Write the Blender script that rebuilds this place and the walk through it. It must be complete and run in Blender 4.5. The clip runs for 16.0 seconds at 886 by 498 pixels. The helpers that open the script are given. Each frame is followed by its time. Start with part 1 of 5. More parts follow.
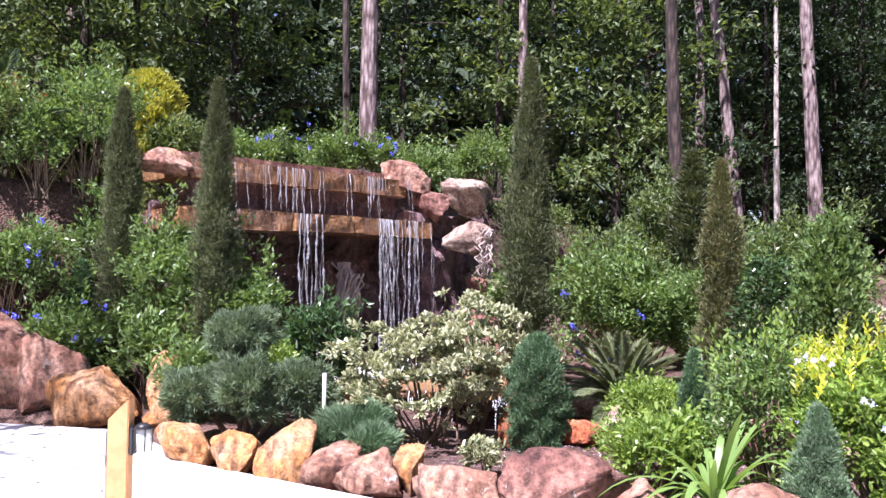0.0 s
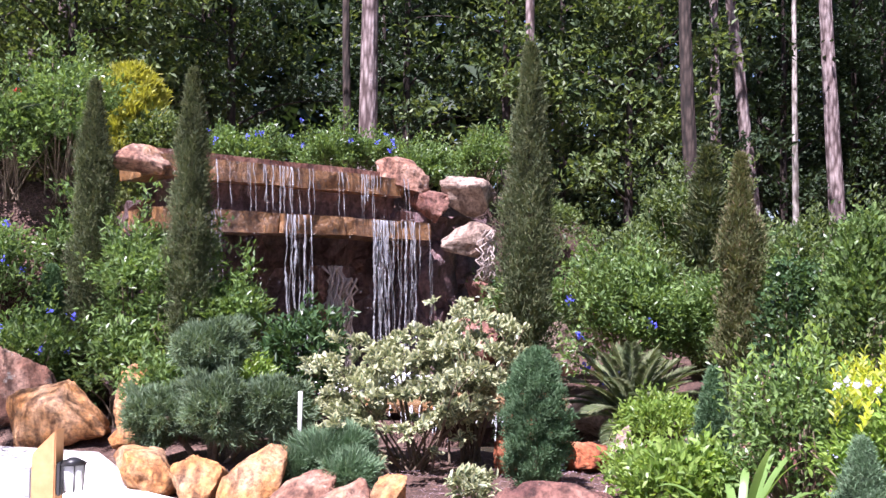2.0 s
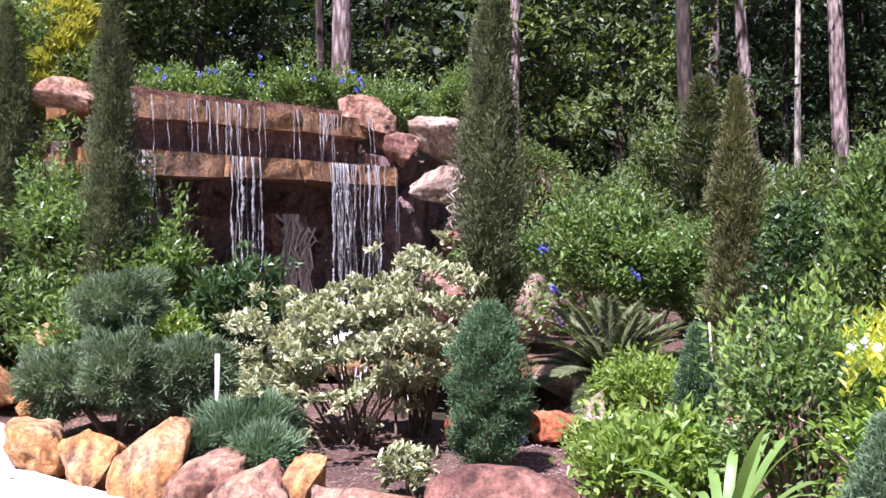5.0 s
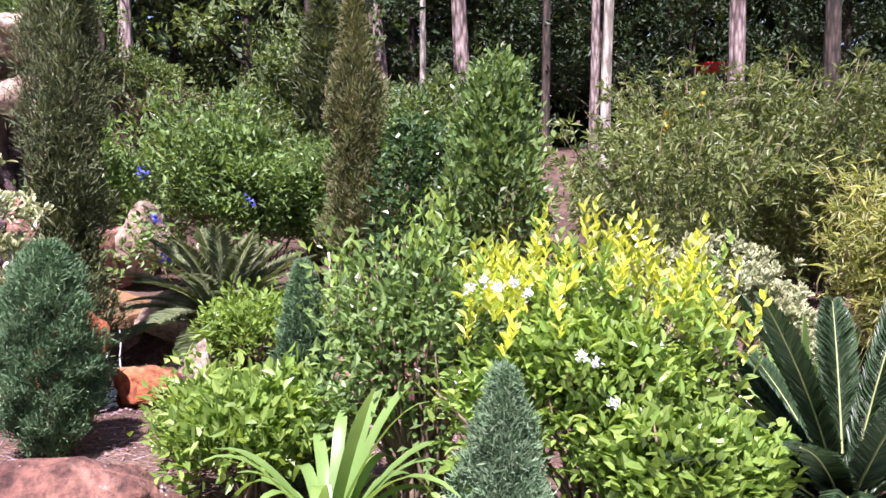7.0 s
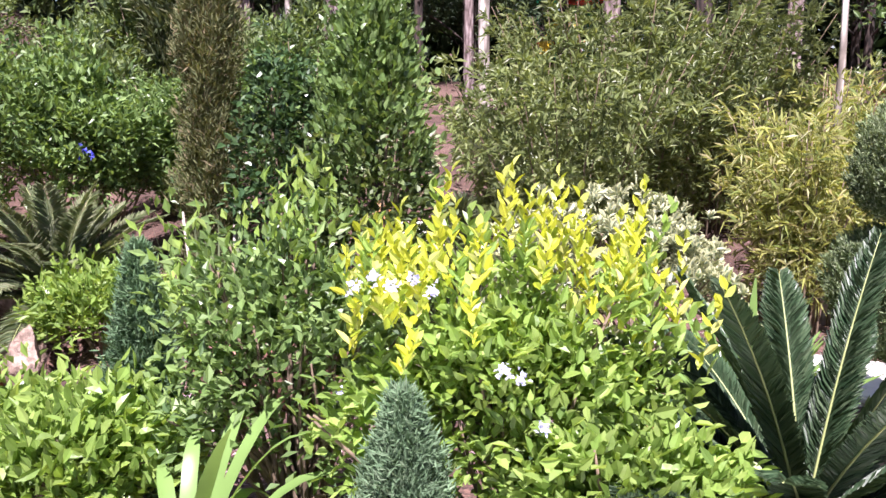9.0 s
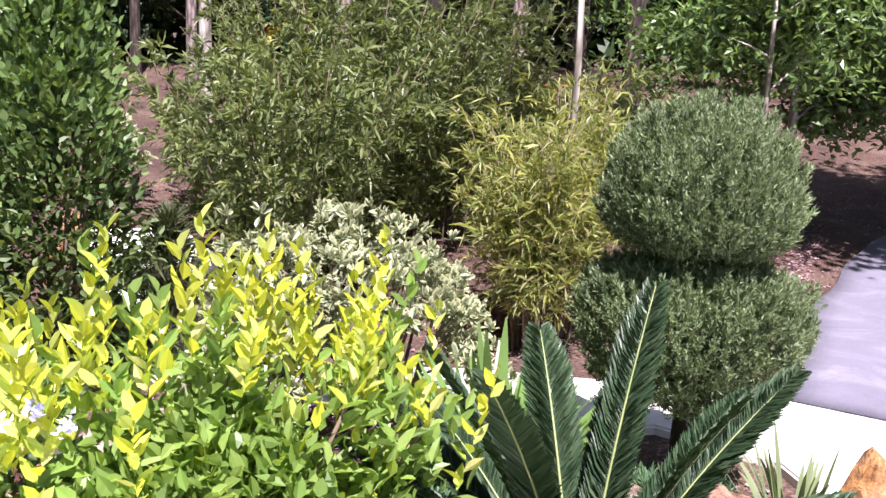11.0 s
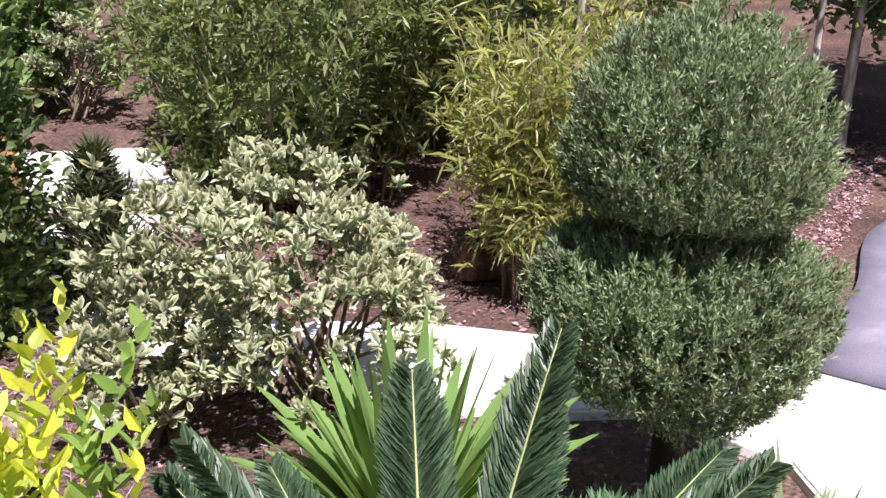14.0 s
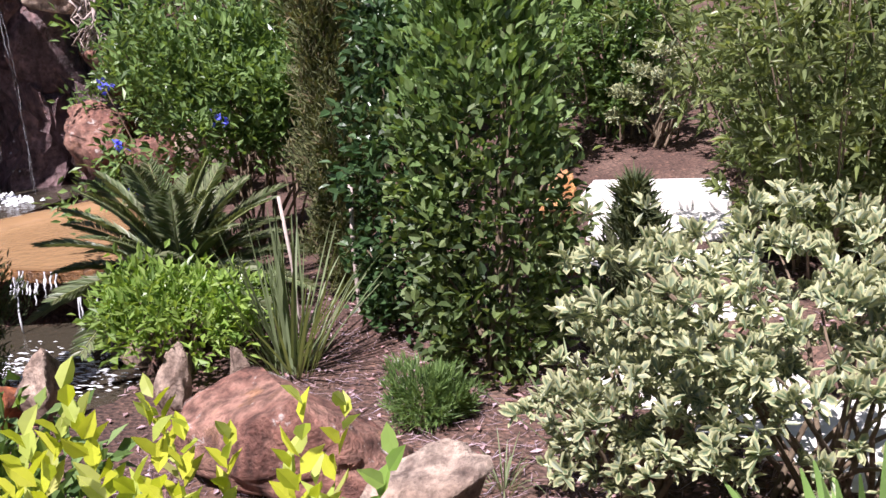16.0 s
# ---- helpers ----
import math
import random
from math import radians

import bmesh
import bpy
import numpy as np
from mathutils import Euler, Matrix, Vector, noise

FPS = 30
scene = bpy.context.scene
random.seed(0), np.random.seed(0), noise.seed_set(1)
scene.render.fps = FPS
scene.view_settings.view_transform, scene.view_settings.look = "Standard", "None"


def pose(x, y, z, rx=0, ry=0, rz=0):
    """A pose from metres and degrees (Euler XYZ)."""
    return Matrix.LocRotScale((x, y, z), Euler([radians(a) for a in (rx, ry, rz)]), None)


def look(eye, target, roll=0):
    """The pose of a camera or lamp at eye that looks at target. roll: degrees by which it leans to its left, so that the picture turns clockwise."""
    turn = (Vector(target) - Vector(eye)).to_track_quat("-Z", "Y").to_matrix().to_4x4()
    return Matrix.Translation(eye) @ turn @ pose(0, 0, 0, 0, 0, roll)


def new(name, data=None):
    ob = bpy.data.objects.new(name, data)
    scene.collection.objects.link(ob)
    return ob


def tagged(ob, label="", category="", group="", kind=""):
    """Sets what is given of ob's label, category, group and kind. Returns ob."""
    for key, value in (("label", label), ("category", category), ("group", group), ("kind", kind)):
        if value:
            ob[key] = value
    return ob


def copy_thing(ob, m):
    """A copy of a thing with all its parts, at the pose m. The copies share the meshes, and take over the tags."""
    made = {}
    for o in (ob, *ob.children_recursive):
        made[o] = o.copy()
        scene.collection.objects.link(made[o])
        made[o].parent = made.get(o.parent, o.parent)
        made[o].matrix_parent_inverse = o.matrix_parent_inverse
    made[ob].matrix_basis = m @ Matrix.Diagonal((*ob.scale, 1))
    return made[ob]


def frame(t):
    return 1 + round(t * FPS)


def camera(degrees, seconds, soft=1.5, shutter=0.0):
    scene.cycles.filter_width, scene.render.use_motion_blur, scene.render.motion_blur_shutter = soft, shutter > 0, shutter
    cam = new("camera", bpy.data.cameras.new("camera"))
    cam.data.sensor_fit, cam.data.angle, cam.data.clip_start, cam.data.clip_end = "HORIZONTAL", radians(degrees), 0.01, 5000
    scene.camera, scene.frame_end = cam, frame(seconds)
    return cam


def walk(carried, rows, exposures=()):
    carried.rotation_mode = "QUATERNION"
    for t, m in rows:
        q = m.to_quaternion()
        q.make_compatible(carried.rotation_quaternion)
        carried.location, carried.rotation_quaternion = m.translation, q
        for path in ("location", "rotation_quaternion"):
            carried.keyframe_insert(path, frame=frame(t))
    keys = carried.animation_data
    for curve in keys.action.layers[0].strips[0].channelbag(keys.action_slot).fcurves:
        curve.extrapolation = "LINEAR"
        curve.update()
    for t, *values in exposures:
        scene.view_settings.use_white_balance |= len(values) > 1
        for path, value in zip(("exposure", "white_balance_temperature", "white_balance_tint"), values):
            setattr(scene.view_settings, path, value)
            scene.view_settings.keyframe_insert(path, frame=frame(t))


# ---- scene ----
cam = camera(52.0, 16.0)
PATH = [
    (0, (1.876, -0.732, 1.575), (1.348, 1.196, 1.637), 0.9),
    (0.5, (1.798, -0.634, 1.596), (1.259, 1.291, 1.662), 1.2),
    (1, (1.818, -0.42, 1.614), (1.247, 1.495, 1.686), 1.2),
    (1.5, (1.847, -0.189, 1.613), (1.301, 1.733, 1.689), 0.8),
    (2, (1.853, 0.064, 1.63), (1.297, 1.984, 1.692), 0.7),
    (2.5, (1.822, 0.272, 1.645), (1.219, 2.178, 1.689), 1.0),
    (3, (1.785, 0.495, 1.636), (1.158, 2.394, 1.671), 1.2),
    (3.2, (1.803, 0.617, 1.645), (1.159, 2.51, 1.678), 0.7),
    (5.3, (2.001, 1.308, 1.534), (1.498, 3.243, 1.464), 0.3),
    (5.5, (2.037, 1.424, 1.532), (1.613, 3.377, 1.433), 0.2),
    (6, (2.036, 1.662, 1.512), (1.88, 3.652, 1.382), 0.8),
    (6.5, (2.026, 1.849, 1.527), (2.094, 3.84, 1.358), 0.7),
    (7, (2.073, 2.052, 1.528), (2.291, 4.03, 1.332), 0.4),
    (7.5, (2.102, 2.219, 1.544), (2.418, 4.18, 1.311), 0.4),
    (8, (2.078, 2.409, 1.565), (2.463, 4.351, 1.284), 0.5),
    (8.2, (2.089, 2.488, 1.561), (2.476, 4.427, 1.263), 0.3),
    (10.3, (2.317, 3.121, 1.618), (3.124, 4.914, 1.255), 0.6),
    (10.5, (2.355, 3.179, 1.62), (3.216, 4.95, 1.273), 0.8),
    (11, (2.447, 3.388, 1.654), (3.465, 5.072, 1.296), 2.2),
    (11.5, (2.647, 3.494, 1.639), (3.763, 5.109, 1.255), 3.0),
    (12, (2.704, 3.507, 1.661), (3.981, 4.979, 1.213), 2.7),
    (12.5, (2.815, 3.555, 1.698), (4.207, 4.918, 1.245), 3.2),
    (13, (3.002, 3.606, 1.706), (4.272, 5.07, 1.214), 2.2),
    (13.5, (3.172, 3.759, 1.71), (4.258, 5.352, 1.177), 1.9),
    (14, (3.252, 3.873, 1.746), (4.13, 5.569, 1.152), 1.4),
    (14.5, (3.385, 3.93, 1.743), (3.893, 5.743, 1.067), -0.0),
    (15, (3.483, 3.998, 1.735), (3.72, 5.854, 1.029), -1.9),
    (15.5, (3.555, 4.128, 1.732), (3.545, 6.017, 1.073), -3.4),
    (16, (3.68, 4.192, 1.749), (3.283, 6.082, 1.229), -4.4),
]
walk(cam, [(t, look(eye, target, roll)) for t, eye, target, roll in PATH], [(0.0, 1.57, 5750, 32), (3.2, 1.57, 5750, 32), (5.3, 1.50, 5800, 32), (8.2, 1.70, 6000, 33), (10.5, 1.47, 6000, 27), (12.5, 1.24, 5950, 26), (16.0, 1.06, 6050, 25)])

# ---- world and sun ----
TO_SUN = Vector((-0.14, -0.46, 0.87)).normalized()
world = bpy.data.worlds.new("sky")
scene.world = world
world.use_nodes = True
wn = world.node_tree.nodes
sky = wn.new("ShaderNodeTexSky")
sky.sky_type = 'NISHITA'
sky.sun_disc = False
sky.sun_elevation = math.asin(TO_SUN.z)
sky.sun_rotation = math.atan2(TO_SUN.x, TO_SUN.y)
wn["Background"].inputs["Strength"].default_value = 0.050
world.node_tree.links.new(sky.outputs["Color"], wn["Background"].inputs["Color"])
sun_data = bpy.data.lights.new("sun", 'SUN')
sun_data.energy = 5.0
sun_data.angle = radians(0.53)
sun_data.color = (1.0, 0.95, 0.87)
sun = new("sun", sun_data)
sun.matrix_world = look(TO_SUN * 40, (0, 0, 0))

# ---- materials ----
RNG = np.random.default_rng(11)


def node_material(name, rough=0.7):
    m = bpy.data.materials.new(name)
    m.use_nodes = True
    nt = m.node_tree
    b = nt.nodes["Principled BSDF"]
    b.inputs["Roughness"].default_value = rough
    return m, nt, b


def ramp(nt, source, stops):
    r = nt.nodes.new("ShaderNodeValToRGB")
    els = r.color_ramp.elements
    while len(els) < len(stops):
        els.new(0.5)
    for e, (p, c) in zip(els, stops):
        e.position, e.color = p, (*c, 1)
    nt.links.new(source, r.inputs["Fac"])
    return r


def noise_node(nt, scale, detail=5, rough=0.6, coord="Object"):
    t = nt.nodes.new("ShaderNodeTexCoord")
    n = nt.nodes.new("ShaderNodeTexNoise")
    n.inputs["Scale"].default_value = scale
    n.inputs["Detail"].default_value = detail
    n.inputs["Roughness"].default_value = rough
    nt.links.new(t.outputs[coord], n.inputs["Vector"])
    return n


def bumped(nt, b, source, strength=0.4, distance=0.02):
    n = nt.nodes.new("ShaderNodeBump")
    n.inputs["Strength"].default_value = strength
    n.inputs["Distance"].default_value = distance
    nt.links.new(source, n.inputs["Height"])
    nt.links.new(n.outputs["Normal"], b.inputs["Normal"])


def mixed(nt, fac, a, b, mode='MIX'):
    m = nt.nodes.new("ShaderNodeMix")
    m.data_type, m.blend_type = 'RGBA', mode
    for sock, v in ((m.inputs[0], fac), (m.inputs[6], a), (m.inputs[7], b)):
        if isinstance(v, (int, float)):
            sock.default_value = v
        elif isinstance(v, tuple):
            sock.default_value = (*v, 1)
        else:
            nt.links.new(v, sock)
    return m.outputs[2]


def leaf_material(name, colours, rough=0.45, through_light=0.35, tint=(1.25, 1.2, 0.5), margin=None):
    """Leaves: each takes a colour of its own; light shines through them. margin: the colour of their rims."""
    m, nt, b = node_material(name, rough)
    g = nt.nodes.new("ShaderNodeNewGeometry")
    k = len(colours)
    r = ramp(nt, g.outputs["Random Per Island"], [(i / max(1, k - 1), (c[0], c[1], c[2] * 1.5)) for i, c in enumerate(colours)])
    n = noise_node(nt, 2.2, 3)
    shade = ramp(nt, n.outputs["Fac"], [(0.3, (0.72, 0.72, 0.72)), (0.7, (1.15, 1.15, 1.15))])
    blade = r.outputs["Color"]
    if margin:
        rim = nt.nodes.new("ShaderNodeAttribute")
        rim.attribute_name = "rim"
        rf = ramp(nt, rim.outputs["Fac"], [(0.35, (0, 0, 0)), (0.75, (1, 1, 1))])
        blade = mixed(nt, rf.outputs["Color"], blade, margin)
    col = mixed(nt, 1.0, blade, shade.outputs["Color"], 'MULTIPLY')
    nt.links.new(col, b.inputs["Base Color"])
    b.inputs["Specular IOR Level"].default_value = 0.4
    tr = nt.nodes.new("ShaderNodeBsdfTranslucent")
    nt.links.new(mixed(nt, 1.0, col, tint, 'MULTIPLY'), tr.inputs["Color"])
    mix = nt.nodes.new("ShaderNodeMixShader")
    mix.inputs[0].default_value = through_light
    nt.links.new(b.outputs[0], mix.inputs[1])
    nt.links.new(tr.outputs[0], mix.inputs[2])
    nt.links.new(mix.outputs[0], nt.nodes["Material Output"].inputs["Surface"])
    return m


def rock_material(name, stops, patch=None, patch_at=0.62, scale=3.4):
    m, nt, b = node_material(name, 0.85)
    info = nt.nodes.new("ShaderNodeObjectInfo")
    n = noise_node(nt, scale, 8, 0.65)
    n.noise_dimensions = '4D'
    mul = nt.nodes.new("ShaderNodeMath")
    mul.operation = 'MULTIPLY'
    mul.inputs[1].default_value = 37.0
    nt.links.new(info.outputs["Random"], mul.inputs[0])
    nt.links.new(mul.outputs[0], n.inputs["W"])
    r = ramp(nt, n.outputs["Fac"], stops)
    col = r.outputs["Color"]
    fine = noise_node(nt, 22, 6, 0.7)
    shade = ramp(nt, fine.outputs["Fac"], [(0.34, (0.36, 0.34, 0.34)), (0.60, (1.15, 1.15, 1.15))])
    col = mixed(nt, 1.0, col, shade.outputs["Color"], 'MULTIPLY')
    streak = nt.nodes.new("ShaderNodeTexNoise")
    streak.inputs["Scale"].default_value, streak.inputs["Detail"].default_value = 1.0, 6
    tc, mp = nt.nodes.new("ShaderNodeTexCoord"), nt.nodes.new("ShaderNodeMapping")
    mp.inputs["Scale"].default_value = (11, 11, 3.2)
    nt.links.new(tc.outputs["Object"], mp.inputs["Vector"])
    nt.links.new(mp.outputs["Vector"], streak.inputs["Vector"])
    sf = ramp(nt, streak.outputs["Fac"], [(0.36, (0.52, 0.47, 0.46)), (0.50, (1.05, 1.03, 1.0)), (0.72, (1.3, 1.25, 1.2))])
    col = mixed(nt, 1.0, col, sf.outputs["Color"], 'MULTIPLY')
    if patch:
        pn = noise_node(nt, 7.5, 7, 0.75)
        pf = ramp(nt, pn.outputs["Fac"], [(patch_at, (0, 0, 0)), (patch_at + 0.06, (1, 1, 1))])
        col = mixed(nt, pf.outputs["Color"], col, patch)
    nt.links.new(col, b.inputs["Base Color"])
    bumped(nt, b, fine.outputs["Fac"], 1.0, 0.035)
    return m


M = {}
M["rock_orange"] = rock_material("orange_sandstone", [(0.3, (0.34, 0.125, 0.04)), (0.43, (0.56, 0.265, 0.085)), (0.55, (0.52, 0.30, 0.15)), (0.7, (0.52, 0.35, 0.23))], (0.60, 0.50, 0.40), 0.67)
M["rock_pink"] = rock_material("pink_sandstone", [(0.3, (0.17, 0.078, 0.052)), (0.45, (0.32, 0.165, 0.11)), (0.58, (0.42, 0.265, 0.195)), (0.72, (0.42, 0.21, 0.085))], (0.54, 0.47, 0.40), 0.60)
M["rock_dark"] = rock_material("dark_red_ironstone", [(0.32, (0.13, 0.055, 0.045)), (0.48, (0.25, 0.12, 0.09)), (0.6, (0.33, 0.19, 0.145)), (0.72, (0.40, 0.20, 0.085))], (0.52, 0.47, 0.43), 0.60)
M["rock_rust"] = rock_material("rust_red_stone", [(0.3, (0.28, 0.07, 0.03)), (0.48, (0.46, 0.14, 0.055)), (0.7, (0.50, 0.24, 0.13))], (0.55, 0.44, 0.36), 0.66)
M["rock_wet"] = rock_material("wet_dark_rock", [(0.35, (0.10, 0.065, 0.072)), (0.55, (0.20, 0.125, 0.13)), (0.72, (0.31, 0.18, 0.155))])
M["rock_wet"].node_tree.nodes["Principled BSDF"].inputs["Roughness"].default_value = 0.4
M["rock_pale"] = rock_material("pale_stone", [(0.3, (0.17, 0.11, 0.085)), (0.46, (0.34, 0.25, 0.195)), (0.7, (0.52, 0.43, 0.36))], (0.36, 0.17, 0.09), 0.66)
M["ledge"] = rock_material("wet_ochre_ledge", [(0.3, (0.12, 0.062, 0.032)), (0.5, (0.30, 0.155, 0.062)), (0.7, (0.43, 0.255, 0.11))], (0.10, 0.06, 0.04), 0.56, 2.2)
M["ledge"].node_tree.nodes["Principled BSDF"].inputs["Roughness"].default_value = 0.3


def ground_material():
    """Reddish mulch and pine straw over soil, with pale chips."""
    m, nt, b = node_material("mulch", 0.95)
    n = noise_node(nt, 0.9, 6, 0.6)
    r = ramp(nt, n.outputs["Fac"], [(0.3, (0.075, 0.042, 0.034)), (0.5, (0.14, 0.08, 0.062)), (0.7, (0.24, 0.155, 0.12))])
    t = nt.nodes.new("ShaderNodeTexCoord")
    v = nt.nodes.new("ShaderNodeTexVoronoi")
    v.inputs["Scale"].default_value = 38
    nt.links.new(t.outputs["Object"], v.inputs["Vector"])
    vs = ramp(nt, v.outputs["Color"], [(0.0, (0.55, 0.55, 0.55)), (0.8, (1.0, 1.0, 1.0)), (1.0, (1.9, 1.8, 1.7))])
    col = mixed(nt, 1.0, r.outputs["Color"], vs.outputs["Color"], 'MULTIPLY')
    f = noise_node(nt, 60, 5, 0.7)
    fs = ramp(nt, f.outputs["Fac"], [(0.35, (0.5, 0.5, 0.5)), (0.65, (1.25, 1.2, 1.15))])
    nt.links.new(mixed(nt, 1.0, col, fs.outputs["Color"], 'MULTIPLY'), b.inputs["Base Color"])
    bumped(nt, b, v.outputs["Distance"], 0.9, 0.03)
    return m


def plain_material(name, c1, c2, scale, rough, bump=0.3, distance=0.01, coord="Object", metal=0.0):
    m, nt, b = node_material(name, rough)
    n = noise_node(nt, scale, 7, 0.65, coord)
    r = ramp(nt, n.outputs["Fac"], [(0.3, c1), (0.7, c2)])
    big = noise_node(nt, scale * 0.07 + 0.4, 4, 0.6, coord)
    s = ramp(nt, big.outputs["Fac"], [(0.3, (0.82, 0.82, 0.82)), (0.7, (1.1, 1.1, 1.1))])
    nt.links.new(mixed(nt, 1.0, r.outputs["Color"], s.outputs["Color"], 'MULTIPLY'), b.inputs["Base Color"])
    b.inputs["Metallic"].default_value = metal
    bumped(nt, b, n.outputs["Fac"], bump, distance)
    return m


def asphalt_material():
    """Dark grey asphalt, bleached and dusted with pale swirls."""
    m, nt, b = node_material("asphalt", 0.8)
    n = noise_node(nt, 140, 4, 0.7)
    r = ramp(nt, n.outputs["Fac"], [(0.3, (0.085, 0.078, 0.105)), (0.7, (0.25, 0.235, 0.30))])
    d = noise_node(nt, 1.6, 9, 0.66)
    d.inputs["Distortion"].default_value = 1.5
    f = ramp(nt, d.outputs["Fac"], [(0.40, (0, 0, 0)), (0.55, (0.08, 0.08, 0.08)), (0.66, (0.24, 0.24, 0.24)), (0.78, (0.42, 0.42, 0.42))])
    nt.links.new(mixed(nt, f.outputs["Color"], r.outputs["Color"], (0.50, 0.46, 0.54)), b.inputs["Base Color"])
    bumped(nt, b, n.outputs["Fac"], 0.5, 0.006)
    return m


def bark_material(name, c1, c2, c3):
    m, nt, b = node_material(name, 0.95)
    t = nt.nodes.new("ShaderNodeTexCoord")
    mp = nt.nodes.new("ShaderNodeMapping")
    mp.inputs["Scale"].default_value = (14, 14, 3.2)
    nt.links.new(t.outputs["Object"], mp.inputs["Vector"])
    v = nt.nodes.new("ShaderNodeTexVoronoi")
    v.inputs["Scale"].default_value = 1.0
    nt.links.new(mp.outputs["Vector"], v.inputs["Vector"])
    r = ramp(nt, v.outputs["Distance"], [(0.1, c3), (0.4, c2), (0.75, c1)])
    n = noise_node(nt, 9, 6, 0.7)
    s = ramp(nt, n.outputs["Fac"], [(0.3, (0.7, 0.7, 0.7)), (0.7, (1.2, 1.2, 1.2))])
    nt.links.new(mixed(nt, 1.0, r.outputs["Color"], s.outputs["Color"], 'MULTIPLY'), b.inputs["Base Color"])
    bumped(nt, b, v.outputs["Distance"], 0.8, -0.03)
    return m


def water_material(name, colour, rough, clear):
    m, nt, b = node_material(name, rough)
    b.inputs["Base Color"].default_value = (*colour, 1)
    b.inputs["Transmission Weight"].default_value = clear
    b.inputs["IOR"].default_value = 1.33
    n = noise_node(nt, 11, 3, 0.6)
    bumped(nt, b, n.outputs["Fac"], 0.35, 0.03)
    return m


M["soil"] = ground_material()
M["concrete"] = plain_material("white_concrete", (0.70, 0.68, 0.63), (0.82, 0.80, 0.76), 25, 0.9)
M["asphalt"] = asphalt_material()
M["grass"] = leaf_material("grass_blades", [(0.15, 0.20, 0.04), (0.22, 0.28, 0.055), (0.31, 0.33, 0.09), (0.11, 0.16, 0.035)], 0.6, 0.3)
M["pine_bark"] = bark_material("pine_bark", (0.09, 0.06, 0.055), (0.29, 0.225, 0.21), (0.41, 0.345, 0.33))
M["dark_bark"] = bark_material("dark_bark", (0.02, 0.015, 0.012), (0.06, 0.042, 0.034), (0.10, 0.075, 0.06))
M["pale_bark"] = bark_material("pale_bark", (0.20, 0.17, 0.14), (0.48, 0.43, 0.38), (0.62, 0.58, 0.53))
M["twig"] = plain_material("twig", (0.10, 0.07, 0.045), (0.24, 0.18, 0.12), 30, 0.9)
M["root"] = plain_material("dry_root", (0.38, 0.30, 0.26), (0.60, 0.51, 0.46), 18, 0.9)
M["wood"] = plain_material("weathered_cedar", (0.42, 0.20, 0.075), (0.60, 0.34, 0.15), 9, 0.7)
M["galvanised"] = plain_material("grey_electrical_box", (0.26, 0.27, 0.29), (0.35, 0.36, 0.38), 12, 0.5, 0.1)
M["black_metal"] = plain_material("black_lantern_metal", (0.012, 0.012, 0.013), (0.03, 0.03, 0.032), 20, 0.4, 0.1)
M["pvc"] = plain_material("white_plastic_pipe", (0.66, 0.66, 0.64), (0.78, 0.78, 0.76), 14, 0.4, 0.1)
M["water"] = water_material("pond_water", (0.10, 0.085, 0.06), 0.06, 0.55)
M["fall"] = water_material("falling_water", (0.80, 0.82, 0.86), 0.10, 0.72)
M["foam"] = plain_material("white_foam", (0.72, 0.75, 0.80), (0.88, 0.90, 0.93), 35, 0.5, 0.8, 0.02)
M["sheet"] = water_material("brown_water_sheet", (0.36, 0.22, 0.11), 0.10, 0.2)

M["variegated"] = leaf_material("cream_edged_leaf", [(0.17, 0.24, 0.085), (0.25, 0.31, 0.13), (0.11, 0.17, 0.05), (0.34, 0.38, 0.19), (0.07, 0.12, 0.032)], 0.4, 0.25, (1.1, 1.1, 0.8), (0.47, 0.48, 0.27))
M["juniper"] = leaf_material("blue_green_juniper", [(0.12, 0.19, 0.065), (0.19, 0.27, 0.10), (0.075, 0.125, 0.045), (0.25, 0.33, 0.14)], 0.7, 0.2)
M["juniper_blue"] = leaf_material("silver_blue_juniper", [(0.075, 0.15, 0.046), (0.13, 0.23, 0.072), (0.045, 0.10, 0.029), (0.19, 0.29, 0.10)], 0.7, 0.2, (1.1, 1.15, 0.8))
M["juniper_silver"] = leaf_material("silver_green_juniper", [(0.13, 0.22, 0.075), (0.19, 0.30, 0.108), (0.075, 0.14, 0.046), (0.26, 0.36, 0.145)], 0.7, 0.2, (1.1, 1.15, 0.85))
M["cypress"] = leaf_material("cypress_scale", [(0.05, 0.075, 0.021), (0.09, 0.12, 0.034), (0.14, 0.15, 0.046), (0.065, 0.09, 0.026)], 0.75, 0.2)
M["cypress_brown"] = leaf_material("browning_cypress", [(0.12, 0.145, 0.038), (0.19, 0.20, 0.055), (0.08, 0.105, 0.028), (0.24, 0.19, 0.07)], 0.75, 0.25)
M["topiary"] = leaf_material("clipped_juniper", [(0.17, 0.24, 0.072), (0.27, 0.345, 0.115), (0.07, 0.115, 0.033), (0.39, 0.45, 0.18)], 0.65, 0.22)
M["green"] = leaf_material("glossy_green_leaf", [(0.10, 0.175, 0.035), (0.155, 0.25, 0.05), (0.23, 0.34, 0.078), (0.05, 0.10, 0.024)], 0.33, 0.36)
M["bright"] = leaf_material("light_green_leaf", [(0.18, 0.30, 0.04), (0.26, 0.40, 0.055), (0.35, 0.48, 0.085), (0.11, 0.20, 0.028)], 0.33, 0.46)
M["lime"] = leaf_material("yellow_new_leaf", [(0.52, 0.57, 0.028), (0.62, 0.62, 0.04), (0.38, 0.50, 0.05), (0.66, 0.64, 0.15)], 0.35, 0.45, (1.15, 1.2, 0.4))
